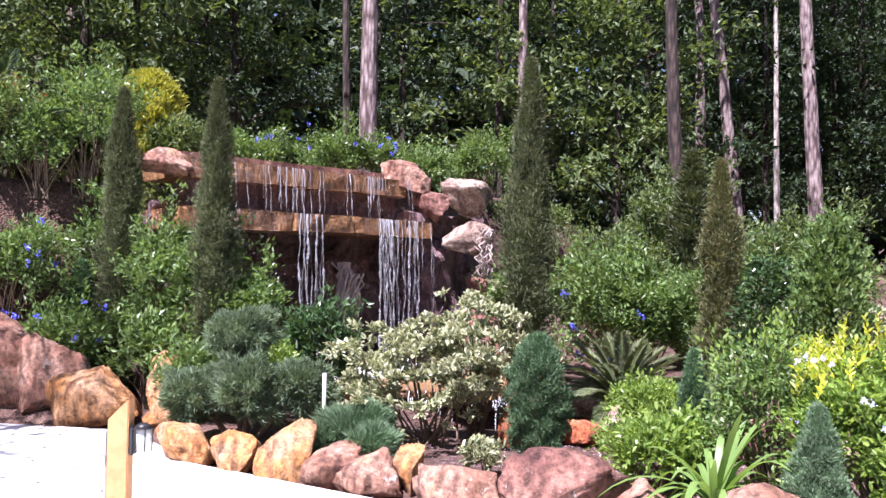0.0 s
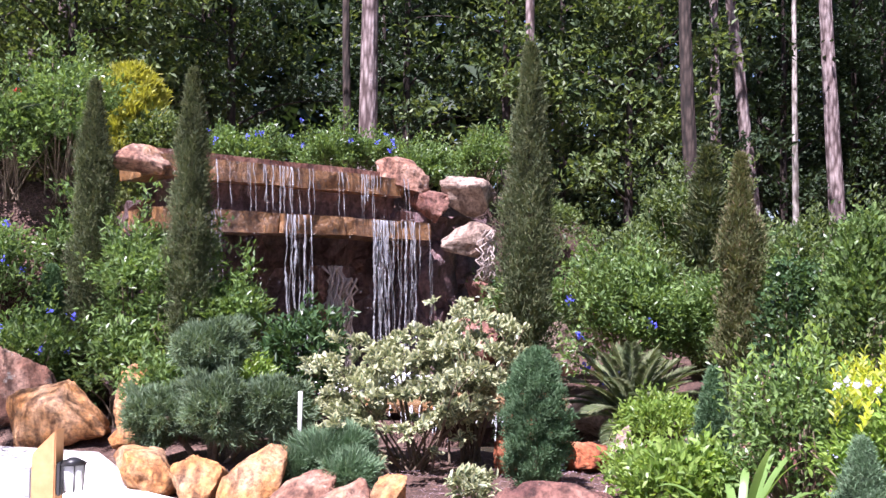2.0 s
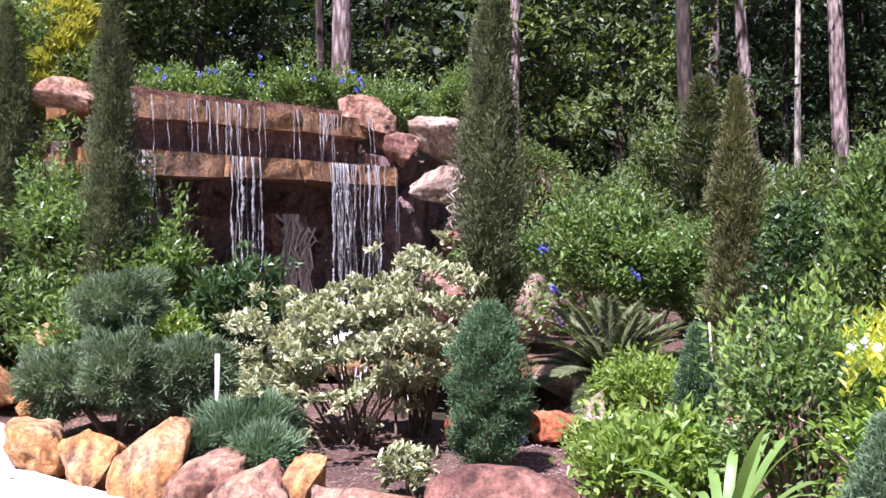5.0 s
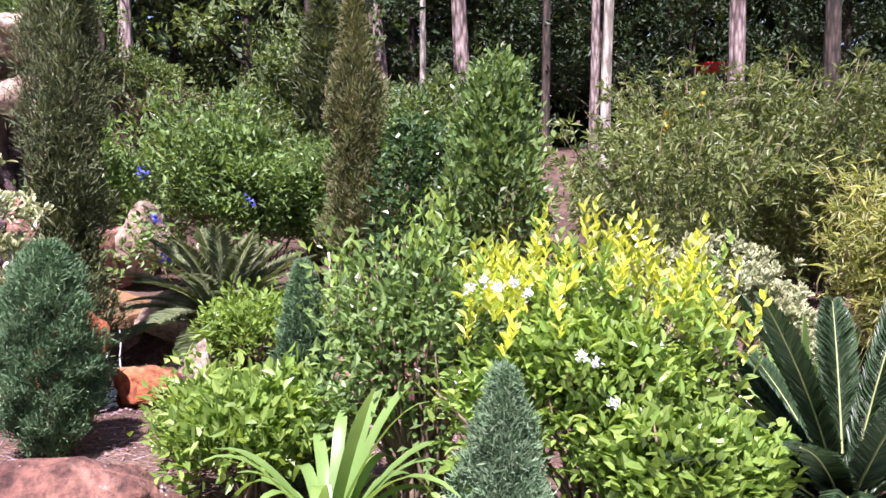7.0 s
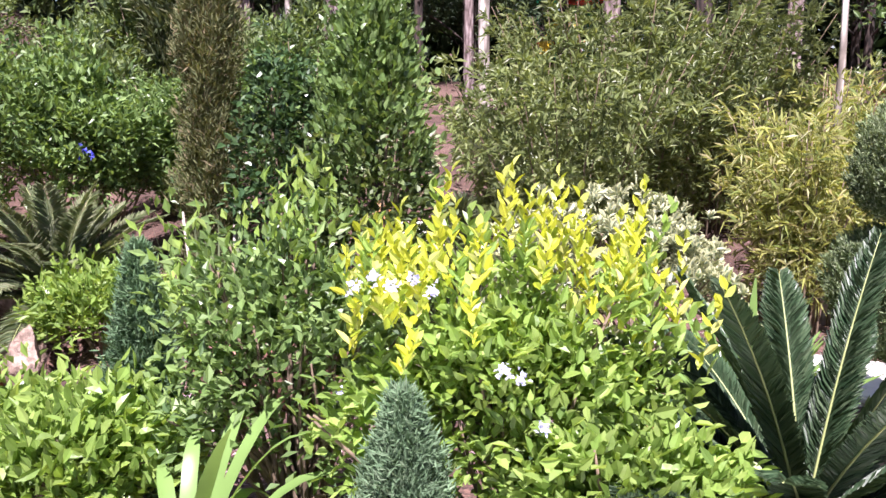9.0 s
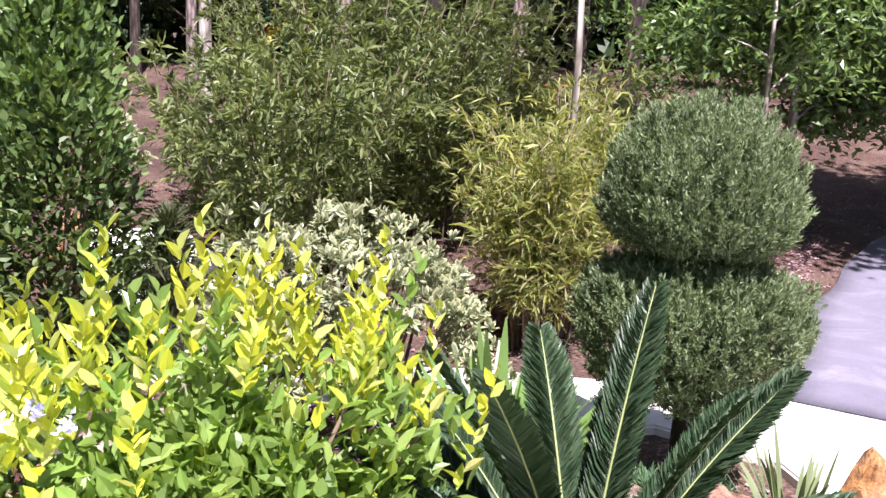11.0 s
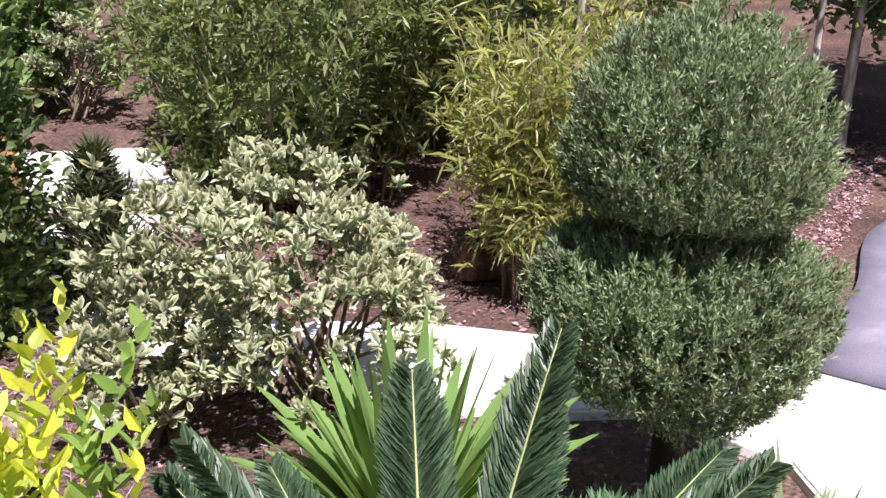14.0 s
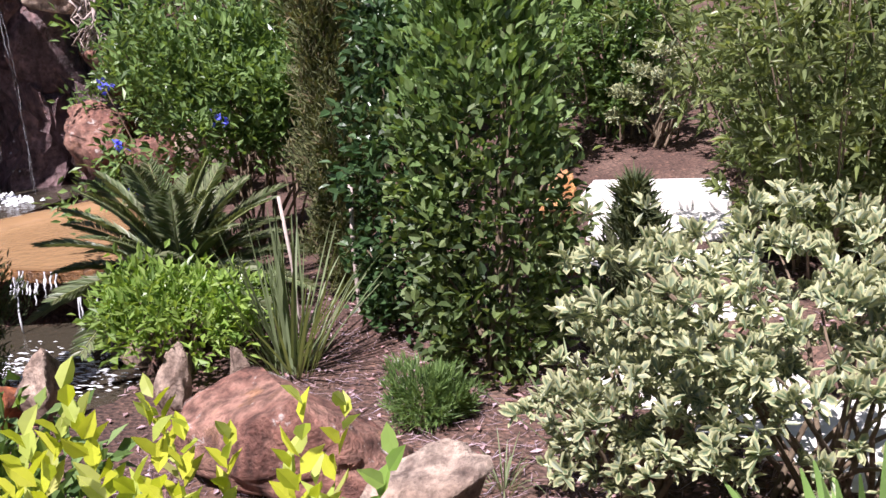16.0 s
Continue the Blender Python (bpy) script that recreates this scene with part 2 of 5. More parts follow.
M["deep"] = leaf_material("dark_glossy_leaf", [(0.035, 0.075, 0.02), (0.06, 0.12, 0.03), (0.09, 0.16, 0.04), (0.028, 0.055, 0.016)], 0.3, 0.3)
M["olive"] = leaf_material("narrow_olive_leaf", [(0.15, 0.20, 0.045), (0.24, 0.29, 0.07), (0.10, 0.14, 0.035), (0.30, 0.34, 0.10)], 0.4, 0.35)
M["bamboo"] = leaf_material("yellow_green_bamboo_leaf", [(0.32, 0.36, 0.07), (0.44, 0.45, 0.10), (0.20, 0.27, 0.05), (0.50, 0.45, 0.16)], 0.45, 0.4)
M["sago"] = leaf_material("dark_sago_leaflet", [(0.028, 0.060, 0.018), (0.048, 0.088, 0.027), (0.08, 0.118, 0.040)], 0.42, 0.15)
M["sago_olive"] = leaf_material("olive_sago_leaflet", [(0.12, 0.17, 0.05), (0.18, 0.225, 0.07), (0.24, 0.25, 0.10), (0.07, 0.115, 0.034)], 0.4, 0.22)
M["straw"] = leaf_material("fallen_pine_needle", [(0.30, 0.20, 0.135), (0.42, 0.31, 0.23), (0.20, 0.11, 0.065), (0.52, 0.44, 0.36)], 0.85, 0.1)
M["rib"] = plain_material("pale_midrib", (0.26, 0.31, 0.11), (0.36, 0.40, 0.16), 15, 0.5, 0.1)
M["strap"] = leaf_material("bright_strap_leaf", [(0.15, 0.27, 0.05), (0.21, 0.34, 0.065), (0.11, 0.21, 0.035)], 0.3, 0.35)
M["spike"] = leaf_material("grey_green_blade", [(0.17, 0.23, 0.075), (0.24, 0.29, 0.10), (0.11, 0.16, 0.05)], 0.45, 0.3)
M["forest"] = leaf_material("woodland_leaf", [(0.07, 0.115, 0.026), (0.12, 0.18, 0.04), (0.19, 0.26, 0.06), (0.035, 0.065, 0.018), (0.26, 0.33, 0.09)], 0.5, 0.38)
# woodland leaf again, with the shade of the deep wood put into its colour
M["forest_shaded"] = leaf_material("shaded_woodland_leaf", [(0.02, 0.04, 0.011), (0.036, 0.066, 0.017), (0.056, 0.09, 0.023)], 0.55, 0.25)
M["thuja"] = leaf_material("golden_thuja", [(0.36, 0.38, 0.04), (0.46, 0.45, 0.05), (0.28, 0.32, 0.04)], 0.6, 0.35)
M["needles"] = leaf_material("pine_needles", [(0.05, 0.09, 0.03), (0.08, 0.13, 0.04)], 0.5, 0.2)
M["blue_flower"] = leaf_material("blue_petal", [(0.16, 0.18, 0.62), (0.24, 0.27, 0.72), (0.12, 0.12, 0.5)], 0.6, 0.3, (1, 1, 1.1))
M["white_flower"] = leaf_material("white_petal", [(0.80, 0.80, 0.74), (0.85, 0.84, 0.78)], 0.6, 0.3, (1, 1, 0.95))
M["red_flower"] = leaf_material("red_petal", [(0.62, 0.05, 0.03), (0.7, 0.09, 0.04)], 0.6, 0.3, (1, 0.6, 0.6))
M["dry_leaf"] = leaf_material("fallen_leaf", [(0.30, 0.15, 0.09), (0.42, 0.26, 0.17), (0.50, 0.38, 0.28), (0.20, 0.09, 0.05)], 0.9, 0.1)


# ---- builders ----
def mesh_arrays(name, verts, tris, mats, index=None, smooth=False):
    me = bpy.data.meshes.new(name)
    verts, tris = np.asarray(verts, np.float32), np.asarray(tris, np.int32)
    me.vertices.add(len(verts))
    me.vertices.foreach_set("co", verts.ravel())
    me.loops.add(tris.size)
    me.loops.foreach_set("vertex_index", tris.ravel())
    me.polygons.add(len(tris))
    me.polygons.foreach_set("loop_start", np.arange(0, tris.size, tris.shape[1], dtype=np.int32))
    me.polygons.foreach_set("loop_total", np.full(len(tris), tris.shape[1], np.int32))
    for m in mats:
        me.materials.append(m)
    if index is not None:
        me.polygons.foreach_set("material_index", np.asarray(index, np.int32))
    me.polygons.foreach_set("use_smooth", np.full(len(tris), smooth))
    me.update(calc_edges=True)
    return me


def part_arrays(name, verts, tris, mats, parent=None, label="", smooth=False, index=None):
    me = mesh_arrays(name, verts, tris, mats if isinstance(mats, list) else [mats], index, smooth)
    if mats is M["variegated"] and len(verts) % 7 == 0:
        me.attributes.new("rim", 'FLOAT', 'POINT').data.foreach_set("value", np.tile(np.array([0.3, 1, 1, 1, 1, 1, 0], np.float32), len(verts) // 7))
    ob = new(name, me)
    if parent:
        ob.parent = parent
    return tagged(ob, label)


def part(name, bm, material, parent=None, label="", smooth=False):
    """Links a bmesh as one mesh object under a thing."""
    me = bpy.data.meshes.new(name)
    for f in bm.faces:
        f.smooth = smooth
    bm.to_mesh(me)
    bm.free()
    me.materials.append(material)
    ob = new(name, me)
    if parent:
        ob.parent = parent
    return tagged(ob, label)


def empty(name, m, label, category, group="", kind=""):
    ob = new(name)
    ob.empty_display_size = 0.1
    ob.matrix_basis = m
    return tagged(ob, label, category, group, kind)


def unit(v):
    return v / np.maximum(np.linalg.norm(v, axis=-1, keepdims=True), 1e-9)


def leaf_arrays(P, D, L, W, rng, fold=0.25, droop=0.0, six=False):
    """Leaves from their foot P along D: two folded halves, pointed at the tip."""
    n = len(P)
    L = np.broadcast_to(np.asarray(L, float), (n,))[:, None]
    W = np.broadcast_to(np.asarray(W, float), (n,))[:, None]
    S = unit(np.cross(D, rng.normal(size=(n, 3)) * 0.6 + np.array([0, 0, 1.0])))
    N = np.cross(S, D)
    tip = P + D * L - np.array([0, 0, 1]) * L * droop
    if six:
        qa, qb, wa, wb = (0.38, 0.76, 0.40, 0.48) if six == "blunt" else (0.3, 0.66, 0.46, 0.38)
        a, b = P + D * L * qa, P + D * L * qb - np.array([0, 0, 1]) * L * droop * 0.4
        V = np.stack([P, a - S * W * wa + N * W * fold, a + S * W * wa + N * W * fold,
                      b - S * W * wb + N * W * fold, b + S * W * wb + N * W * fold, tip, (a + b) / 2], 1)
        T = np.array([[0, 6, 1], [0, 2, 6], [1, 6, 3], [2, 4, 6], [3, 6, 5], [4, 5, 6]])
    else:
        a = P + D * L * 0.45
        V = np.stack([P, a - S * W * 0.5 + N * W * fold, tip, a + S * W * 0.5 + N * W * fold], 1)
        T = np.array([[0, 2, 1], [0, 3, 2]])
    k = V.shape[1]
    tris = (T[None] + (np.arange(n) * k)[:, None, None]).reshape(-1, 3)
    return V.reshape(-1, 3), tris


def tube_arrays(pts, radii, seg=6):
    pts = np.asarray(pts, float)
    n = len(pts)
    t = unit(np.gradient(pts, axis=0))
    ref = np.array([0.31, 0.95, 0.05]) if abs(t[0][2]) > 0.5 else np.array([0.05, 0.05, 1.0])
    s = unit(np.cross(t, ref))
    u = np.cross(s, t)
    ang = np.arange(seg) * 2 * math.pi / seg
    r = np.broadcast_to(np.asarray(radii, float), (n,))
    V = pts[:, None] + r[:, None, None] * (np.cos(ang)[None, :, None] * s[:, None] + np.sin(ang)[None, :, None] * u[:, None])
    q = []
    for i in range(n - 1):
        for j in range(seg):
            a, b = i * seg + j, i * seg + (j + 1) % seg
            q += [(a, b, b + seg), (a, b + seg, a + seg)]
    V = np.concatenate([V.reshape(-1, 3), pts[-1:]])
    q += [((n - 1) * seg + j, (n - 1) * seg + (j + 1) % seg, n * seg) for j in range(seg)]
    return V, np.array(q)


def joined(arrays):
    vs, ts, o = [], [], 0
    for v, t in arrays:
        vs.append(v)
        ts.append(t + o)
        o += len(v)
    return np.concatenate(vs), np.concatenate(ts)


def clump_points(rng, n_clumps, radii, solid=0.75, flat_base=True, lump=0.18, billow=0.42):
    """Tips of twigs near the surface of a lumpy rounded form, with the outward way at each."""
    d = unit(rng.normal(size=(n_clumps, 3)))
    if flat_base:
        d[:, 2] = np.where(d[:, 2] < -0.55, -d[:, 2] * 0.4, d[:, 2])
        d = unit(d)
    knots = unit(rng.normal(size=(9, 3)))
    swell = 1 + lump * (2 * np.exp(-((d[:, None] - knots[None]) ** 2).sum(-1) * 3).max(1) - 1)
    boughs = unit(rng.normal(size=(30, 3)))
    near = np.exp(-((d[:, None] - boughs[None]) ** 2).sum(-1) * 13).max(1)
    swell = swell * (1.07 - billow * (1 - near))
    r = (solid + (1 - solid) * rng.random(n_clumps) ** 0.6) * swell
    return d * r[:, None] * np.array(radii), d


def twigs_from(rng, tips, foot_z, spread, n, r0=0.012):
    out = []
    for i in rng.choice(len(tips), min(n, len(tips)), replace=False):
        tip = tips[i]
        foot = np.array([rng.normal() * spread, rng.normal() * spread, foot_z])
        s = np.linspace(0, 1, 5)[:, None]
        pts = foot + (tip - foot) * s + np.array([0, 0, 1]) * (np.sin(s * math.pi) * 0.06) + rng.normal(size=(5, 3)) * 0.012 * s
        out.append(tube_arrays(pts, np.linspace(r0, r0 * 0.3, 5), 5))
    return out


def shrub(name, at, radii, material, label, clumps=500, per=7, leaf=(0.06, 0.026), spread=0.05, up=0.4, twigs=22, seed=1, solid=0.7,
          six=False, extra=None, group="", category="shrub", lump=0.2, gather=0.8, turn=0.0, column=False, billow=0.42, layers=0.0):
    """A shrub: woody stems and a crown of leaf sprays. extra: (material, share from, size) for sprays of another look near the top."""
    rng = np.random.default_rng(seed)
    x, y, z = at
    rx, ry, rz = radii
    thing = empty(name, pose(x, y, z, 0, 0, turn), label, category, group)
    c, d = clump_points(rng, clumps, radii, solid, True, lump, billow)
    if column:
        hh, aa = rng.random(clumps), rng.random(clumps) * 2 * math.pi
        pr = (0.7 + 0.3 * np.sin(hh * 2.6 + 0.4)) * (0.6 + 0.45 * rng.random(clumps) ** 0.5) * (1 + 0.15 * np.sin(aa * 3 + hh * 8)) * (1 - 0.5 * hh ** 3)
        c = np.stack([np.cos(aa) * pr * rx, np.sin(aa) * pr * ry, (hh * 2 - 1) * rz], 1)
        d = np.stack([np.cos(aa), np.sin(aa), 0.2 + 0 * aa], 1)
    c[:, 2] += rz
    if layers:
        wave = 0.5 * layers * np.sin(c[:, 0] * 5.1 + seed) * np.cos(c[:, 1] * 4.3 + seed)
        c[:, 2] += 0.72 * (np.round((c[:, 2] + wave) / layers) * layers - wave - c[:, 2])
    low = 0.04
    c[:, 2] = np.maximum(c[:, 2], low)
    D0 = unit(d + np.array([0, 0, up]))
    P = np.repeat(c, per, 0) + rng.normal(size=(clumps * per, 3)) * spread
    D = unit(np.repeat(D0, per, 0) * gather + rng.normal(size=(clumps * per, 3)) * 0.6)
    L = leaf[0] * (0.7 + 0.6 * rng.random(len(P)))
    W = leaf[1] * (0.75 + 0.5 * rng.random(len(P)))
    keep = P[:, 2] > 0.01
    if extra:
        mat2, start, scale2 = extra
        score = np.repeat(c[:, 2] / (2 * rz) + rng.normal(size=clumps) * 0.13, per)
        top = score > start
        V, T = leaf_arrays(P[keep & ~top], D[keep & ~top], L[keep & ~top], W[keep & ~top], rng, six=six)
        part_arrays("foliage", V, T, material, thing)
        D2 = unit(D[top] + np.array([0, 0, 0.9]))
        V, T = leaf_arrays(P[top], D2, L[top] * scale2, W[top] * scale2, rng, six=six)
        part_arrays("upper_growth", V, T, mat2, thing, "upper growth of a lighter colour")["kind"] = "stuff"
    else:
        V, T = leaf_arrays(P[keep], D[keep], L[keep], W[keep], rng, six=six)
        part_arrays("foliage", V, T, material, thing)
    for arr in twigs_from(rng, c, 0.0, min(rx, ry) * 0.12, twigs):
        part_arrays("stem", *arr, M["twig"], thing, smooth=True)
    return thing


def blossoms(thing, pts, material, seed, size=0.03, per=9, label="flower cluster"):
    rng = np.random.default_rng(seed)
    for p in pts:
        P = np.repeat(np.array([p]), per, 0) + rng.normal(size=(per, 3)) * size * 0.5
        D = unit(rng.normal(size=(per, 3)) + np.array([0, 0, 0.5]))
        V, T = leaf_arrays(P, D, size, size * 0.8, rng)
        part_arrays("flower", V, T, material, thing, label)


def conifer(name, at, height, radius, material, label, sprays=5200, profile="column", seed=1, spray=(0.09, 0.022), group="", lean=0.0, category="conifer", turn=0.0, loose=0.12):
    """A clipped or columnar evergreen: trunk and many short upright sprays on an uneven body."""
    rng = np.random.default_rng(seed)
    thing = empty(name, pose(*at, 0, lean, turn), label, category, group)
    h = rng.random(sprays) ** 0.9
    ang = rng.random(sprays) * 2 * math.pi
    if profile == "column":
        prof = np.minimum(1, (1 - h) * 2.9 + 0.03) ** 0.9 * np.minimum(1, h * 5 + 0.45) * (1 + 0.12 * np.sin(h * 17 + seed) + 0.1 * np.sin(h * 37 + ang))
    elif profile == "cone":
        prof = (1 - h) ** 0.75 * np.minimum(1, h * 4 + 0.5)
    elif profile == "spire":
        prof = np.minimum(1, (1 - h) * 1.5) ** 0.85 * np.minimum(1, h * 2 + 0.65)
    elif profile == "egg":
        prof = np.sqrt(np.maximum(0.02, 1 - ((h - 0.38) / 0.62) ** 2)) * np.minimum(1, h * 3 + 0.5)
    else:
        prof = np.sqrt(np.maximum(0.0, 1 - (2 * h - 1) ** 2))
    rag = 1 + 0.2 * np.sin(ang * 3 + h * 9 + seed) + 0.2 * np.sin(ang * 5 - h * 23 + seed * 2) + 0.12 * np.sin(ang * 2 + h * 41 + seed) + loose * rng.normal(size=sprays)
    r = radius * prof * rag * (0.62 + 0.4 * rng.random(sprays) ** 0.5)
    P = np.stack([np.cos(ang) * r, np.sin(ang) * r, 0.03 + h * height * 0.96], 1)
    out = np.stack([np.cos(ang), np.sin(ang), np.zeros(sprays)], 1)
    D = unit(out * 0.55 + np.array([0, 0, 0.9]) + rng.normal(size=(sprays, 3)) * 0.35)
    arr = []
    for k in range(3):
        Dk = unit(D + rng.normal(size=(sprays, 3)) * 0.38)
        arr.append(leaf_arrays(P + rng.normal(size=(sprays, 3)) * 0.012, Dk, spray[0] * (0.6 + 0.7 * rng.random(sprays)), spray[1], rng))
    V, T = joined(arr)
    part_arrays("foliage", V, T, material, thing)
    s = np.linspace(0, 1, 6)[:, None]
    V, T = tube_arrays(np.array([[0, 0, -0.05]]) + s * np.array([[0, 0, height * 0.9]]), np.linspace(max(0.018, radius * 0.14), 0.006, 6), 7)
    part_arrays("trunk", V, T, M["twig"], thing, smooth=True)
    return thing


def mound(name, at, lobes, material, label, spray=(0.07, 0.010), per=3600, seed=1, group="", category="juniper", up=0.35):
    """A spreading juniper of several rounded lobes (x, y, z, radius, height radius)."""
    rng = np.random.default_rng(seed)
    thing = empty(name, pose(*at), label, category, group)
    for lx, ly, lz, r, rz in lobes:
        c, d = clump_points(rng, per, (r, r, rz), 0.62, False, 0.22)
        P = c + np.array([lx, ly, lz])
        arr = []
        for k in range(3):
            D = unit(d * 0.8 + np.array([0, 0, up]) + rng.normal(size=d.shape) * 0.45)
            arr.append(leaf_arrays(P, D, spray[0] * (0.6 + 0.7 * rng.random(per)), spray[1], rng))
        V, T = joined(arr)
        keep = V[T].min(axis=1)[:, 2] > -0.02
        part_arrays("foliage", V, T[keep], material, thing)
        pts = np.array([[lx * 0.2, ly * 0.2, -0.03], [lx * 0.6, ly * 0.6, lz * 0.5], [lx, ly, lz + rz * 0.3]])
        V, T = tube_arrays(pts, [0.03, 0.022, 0.01], 6)
        part_arrays("branch", V, T, M["twig"], thing, smooth=True)
    return thing


def frond_arrays(length, width, rng, arch, leaflets=100, fine=0.02, forward=1.05):
    """A sago frond along +x, curving over: its midrib, and leaflets on both sides."""
    s = np.linspace(0, 1, 12)
    x, z = length * (s - 0.12 * arch * s ** 2), length * (0.10 * s - 0.42 * arch * s ** 2.2)
    mid = np.stack([x, np.zeros(12), z], 1)
    rib = tube_arrays(mid, np.linspace(0.006, 0.0015, 12), 5)
    q = np.linspace(0.13, 0.99, leaflets)
    base = np.stack([np.interp(q, s, mid[:, k]) for k in range(3)], 1)
    ahead = unit(np.stack([np.interp(q, s, np.gradient(mid[:, k])) for k in range(3)], 1))
    ll = width * np.minimum(1, (q - 0.06) * 6) * np.minimum(1, (1.06 - q) * 3.2) ** 0.6
    arr = []
    for side in (-1, 1):
        D = unit(ahead * forward + np.array([0, side, 0]) * 0.80 + np.array([0, 0, 0.2]) + rng.normal(size=(leaflets, 3)) * 0.05)
        arr.append(leaf_arrays(base, D, ll * (0.92 + 0.16 * rng.random(leaflets)), fine, rng, 0.2, 0.12))
    return rib, joined(arr)


def sago(at, fronds, length, label, seed, tilt=(18, 78), leaf_mat="sago", group="", start=0.0, sweep=360.0, width=0.16, arch=0.25, fine=0.02, leaflets=100, forward=1.05):
    """A sago palm: shaggy trunk and a crown of fronds, each with its own midrib."""
    rng = np.random.default_rng(seed)
    thing = empty("sago_palm", pose(*at), label, "sago palm", group)
    V, T = tube_arrays(np.array([[0, 0, -0.06], [0, 0, 0.05], [0, 0, 0.16], [0, 0, 0.22]]), [0.11, 0.13, 0.11, 0.05], 12)
    part_arrays("trunk", V, T, M["twig"], thing)
    for i in range(fronds):
        f = (i + 0.5) / fronds
        elev = tilt[1] - (tilt[1] - tilt[0]) * f ** 0.8 + rng.normal() * 3
        turn = start + (i * 137.5 % 360) * sweep / 360 + rng.normal() * 5
        rib, leafy = frond_arrays(length * (0.85 + 0.25 * rng.random()), width * (0.9 + 0.2 * rng.random()), rng, arch + 0.55 * f, leaflets, fine, forward)
        fr = part_arrays("frond", *leafy, M[leaf_mat], thing)
        fr.matrix_basis = pose(0, 0, 0.17, 0, -elev, turn)
        part_arrays("midrib", *rib, M["rib"], fr, "pale yellow midrib", True)
    return thing


def strap_plant(name, at, blades, length, width, material, label, seed, rise=0.75, sag=0.6, category="plant", group="", spread=0.06):
    """A clump of arching strap leaves, each a keeled blade of its own."""
    rng = np.random.default_rng(seed)
    thing = empty(name, pose(*at), label, category, group)
    for i in range(blades):
        a = i * 2.399 + rng.normal() * 0.2
        L = length * (0.6 + 0.5 * rng.random())
        el = rise * (0.55 + 0.75 * rng.random())
        s = np.linspace(0, 1, 9)
        out = L * np.cos(el) * s
        z = L * np.sin(el) * s - L * sag * (0.4 + 0.8 * rng.random()) * s ** 2.4 * np.cos(el)
        w = width * np.minimum(1, s * 4 + 0.55) * np.minimum(1, (1.02 - s) * 2.6) ** 0.7 * 0.5
        dirn, side = np.array([math.cos(a), math.sin(a), 0]), np.array([-math.sin(a), math.cos(a), 0])
        mid = dirn * (out[:, None] + spread * rng.random()) + np.array([0, 0, 1]) * z[:, None]
        V = np.concatenate([mid - side * w[:, None] + np.array([0, 0, 0.25]) * w[:, None], mid, mid + side * w[:, None] + np.array([0, 0, 0.25]) * w[:, None]])
        T = np.array([t for j in range(8) for t in ((j, j + 9, j + 10), (j, j + 10, j + 1), (j + 9, j + 18, j + 19), (j + 9, j + 19, j + 10))])
        part_arrays("leaf", V, T, material, thing, smooth=True)
    return thing


def boulder(at, size, material, label, seed, turn=0.0, tilt=0.0, sharp=0.5, name="boulder", sub=4, group="", sink=0.18):
    """A worn field stone: a rounded block with flattened faces, hollows and cracks."""
    rng = np.random.default_rng(seed)
    bm = bmesh.new()
    bmesh.ops.create_icosphere(bm, subdivisions=sub, radius=1.0)
    planes = [(Vector(unit(rng.normal(size=3) * np.array([1, 1, 0.8]))), 0.40 + 0.34 * rng.random()) for _ in range(17)]
    o = Vector(rng.random(3) * 50)
    big = max(1.0, max(size) / 0.6)
    for v in bm.verts:
        p = v.co.copy()
        for nrm, dist in planes:
            over = p.dot(nrm) - dist
            if over > 0:
                p -= nrm * over * (0.76 + 0.3 * sharp)
        n1 = noise.noise(p * 1.3 + o)
        n2 = noise.noise(p * 3.4 + o)
        n3 = noise.noise(p * 8.0 * big + o)
        ridge = 0.10 * (0.5 - abs(noise.noise(p * 2.6 * big + o * 3)))
        crack = -0.15 * max(0, 1 - abs(noise.noise(p * 1.5 - o)) * 15)
        bedding = 0.03 * noise.noise(Vector((p.x * 1.2, p.y * 1.2, p.z * 11)) + o)
        p *= 1.22 + 0.22 * n1 + 0.13 * n2 + 0.055 * n3 + 0.03 * noise.noise(p * 19 * big + o) + ridge + crack + bedding
        v.co = Vector((p.x * size[0] / 2, p.y * size[1] / 2, p.z * size[2] / 2))
    ob = part(name, bm, material, None, label, True)
    ob.matrix_basis = pose(at[0], at[1], at[2] + size[2] * (0.5 - sink), tilt, tilt * 0.6, turn)
    return tagged(ob, label, "rock", group)


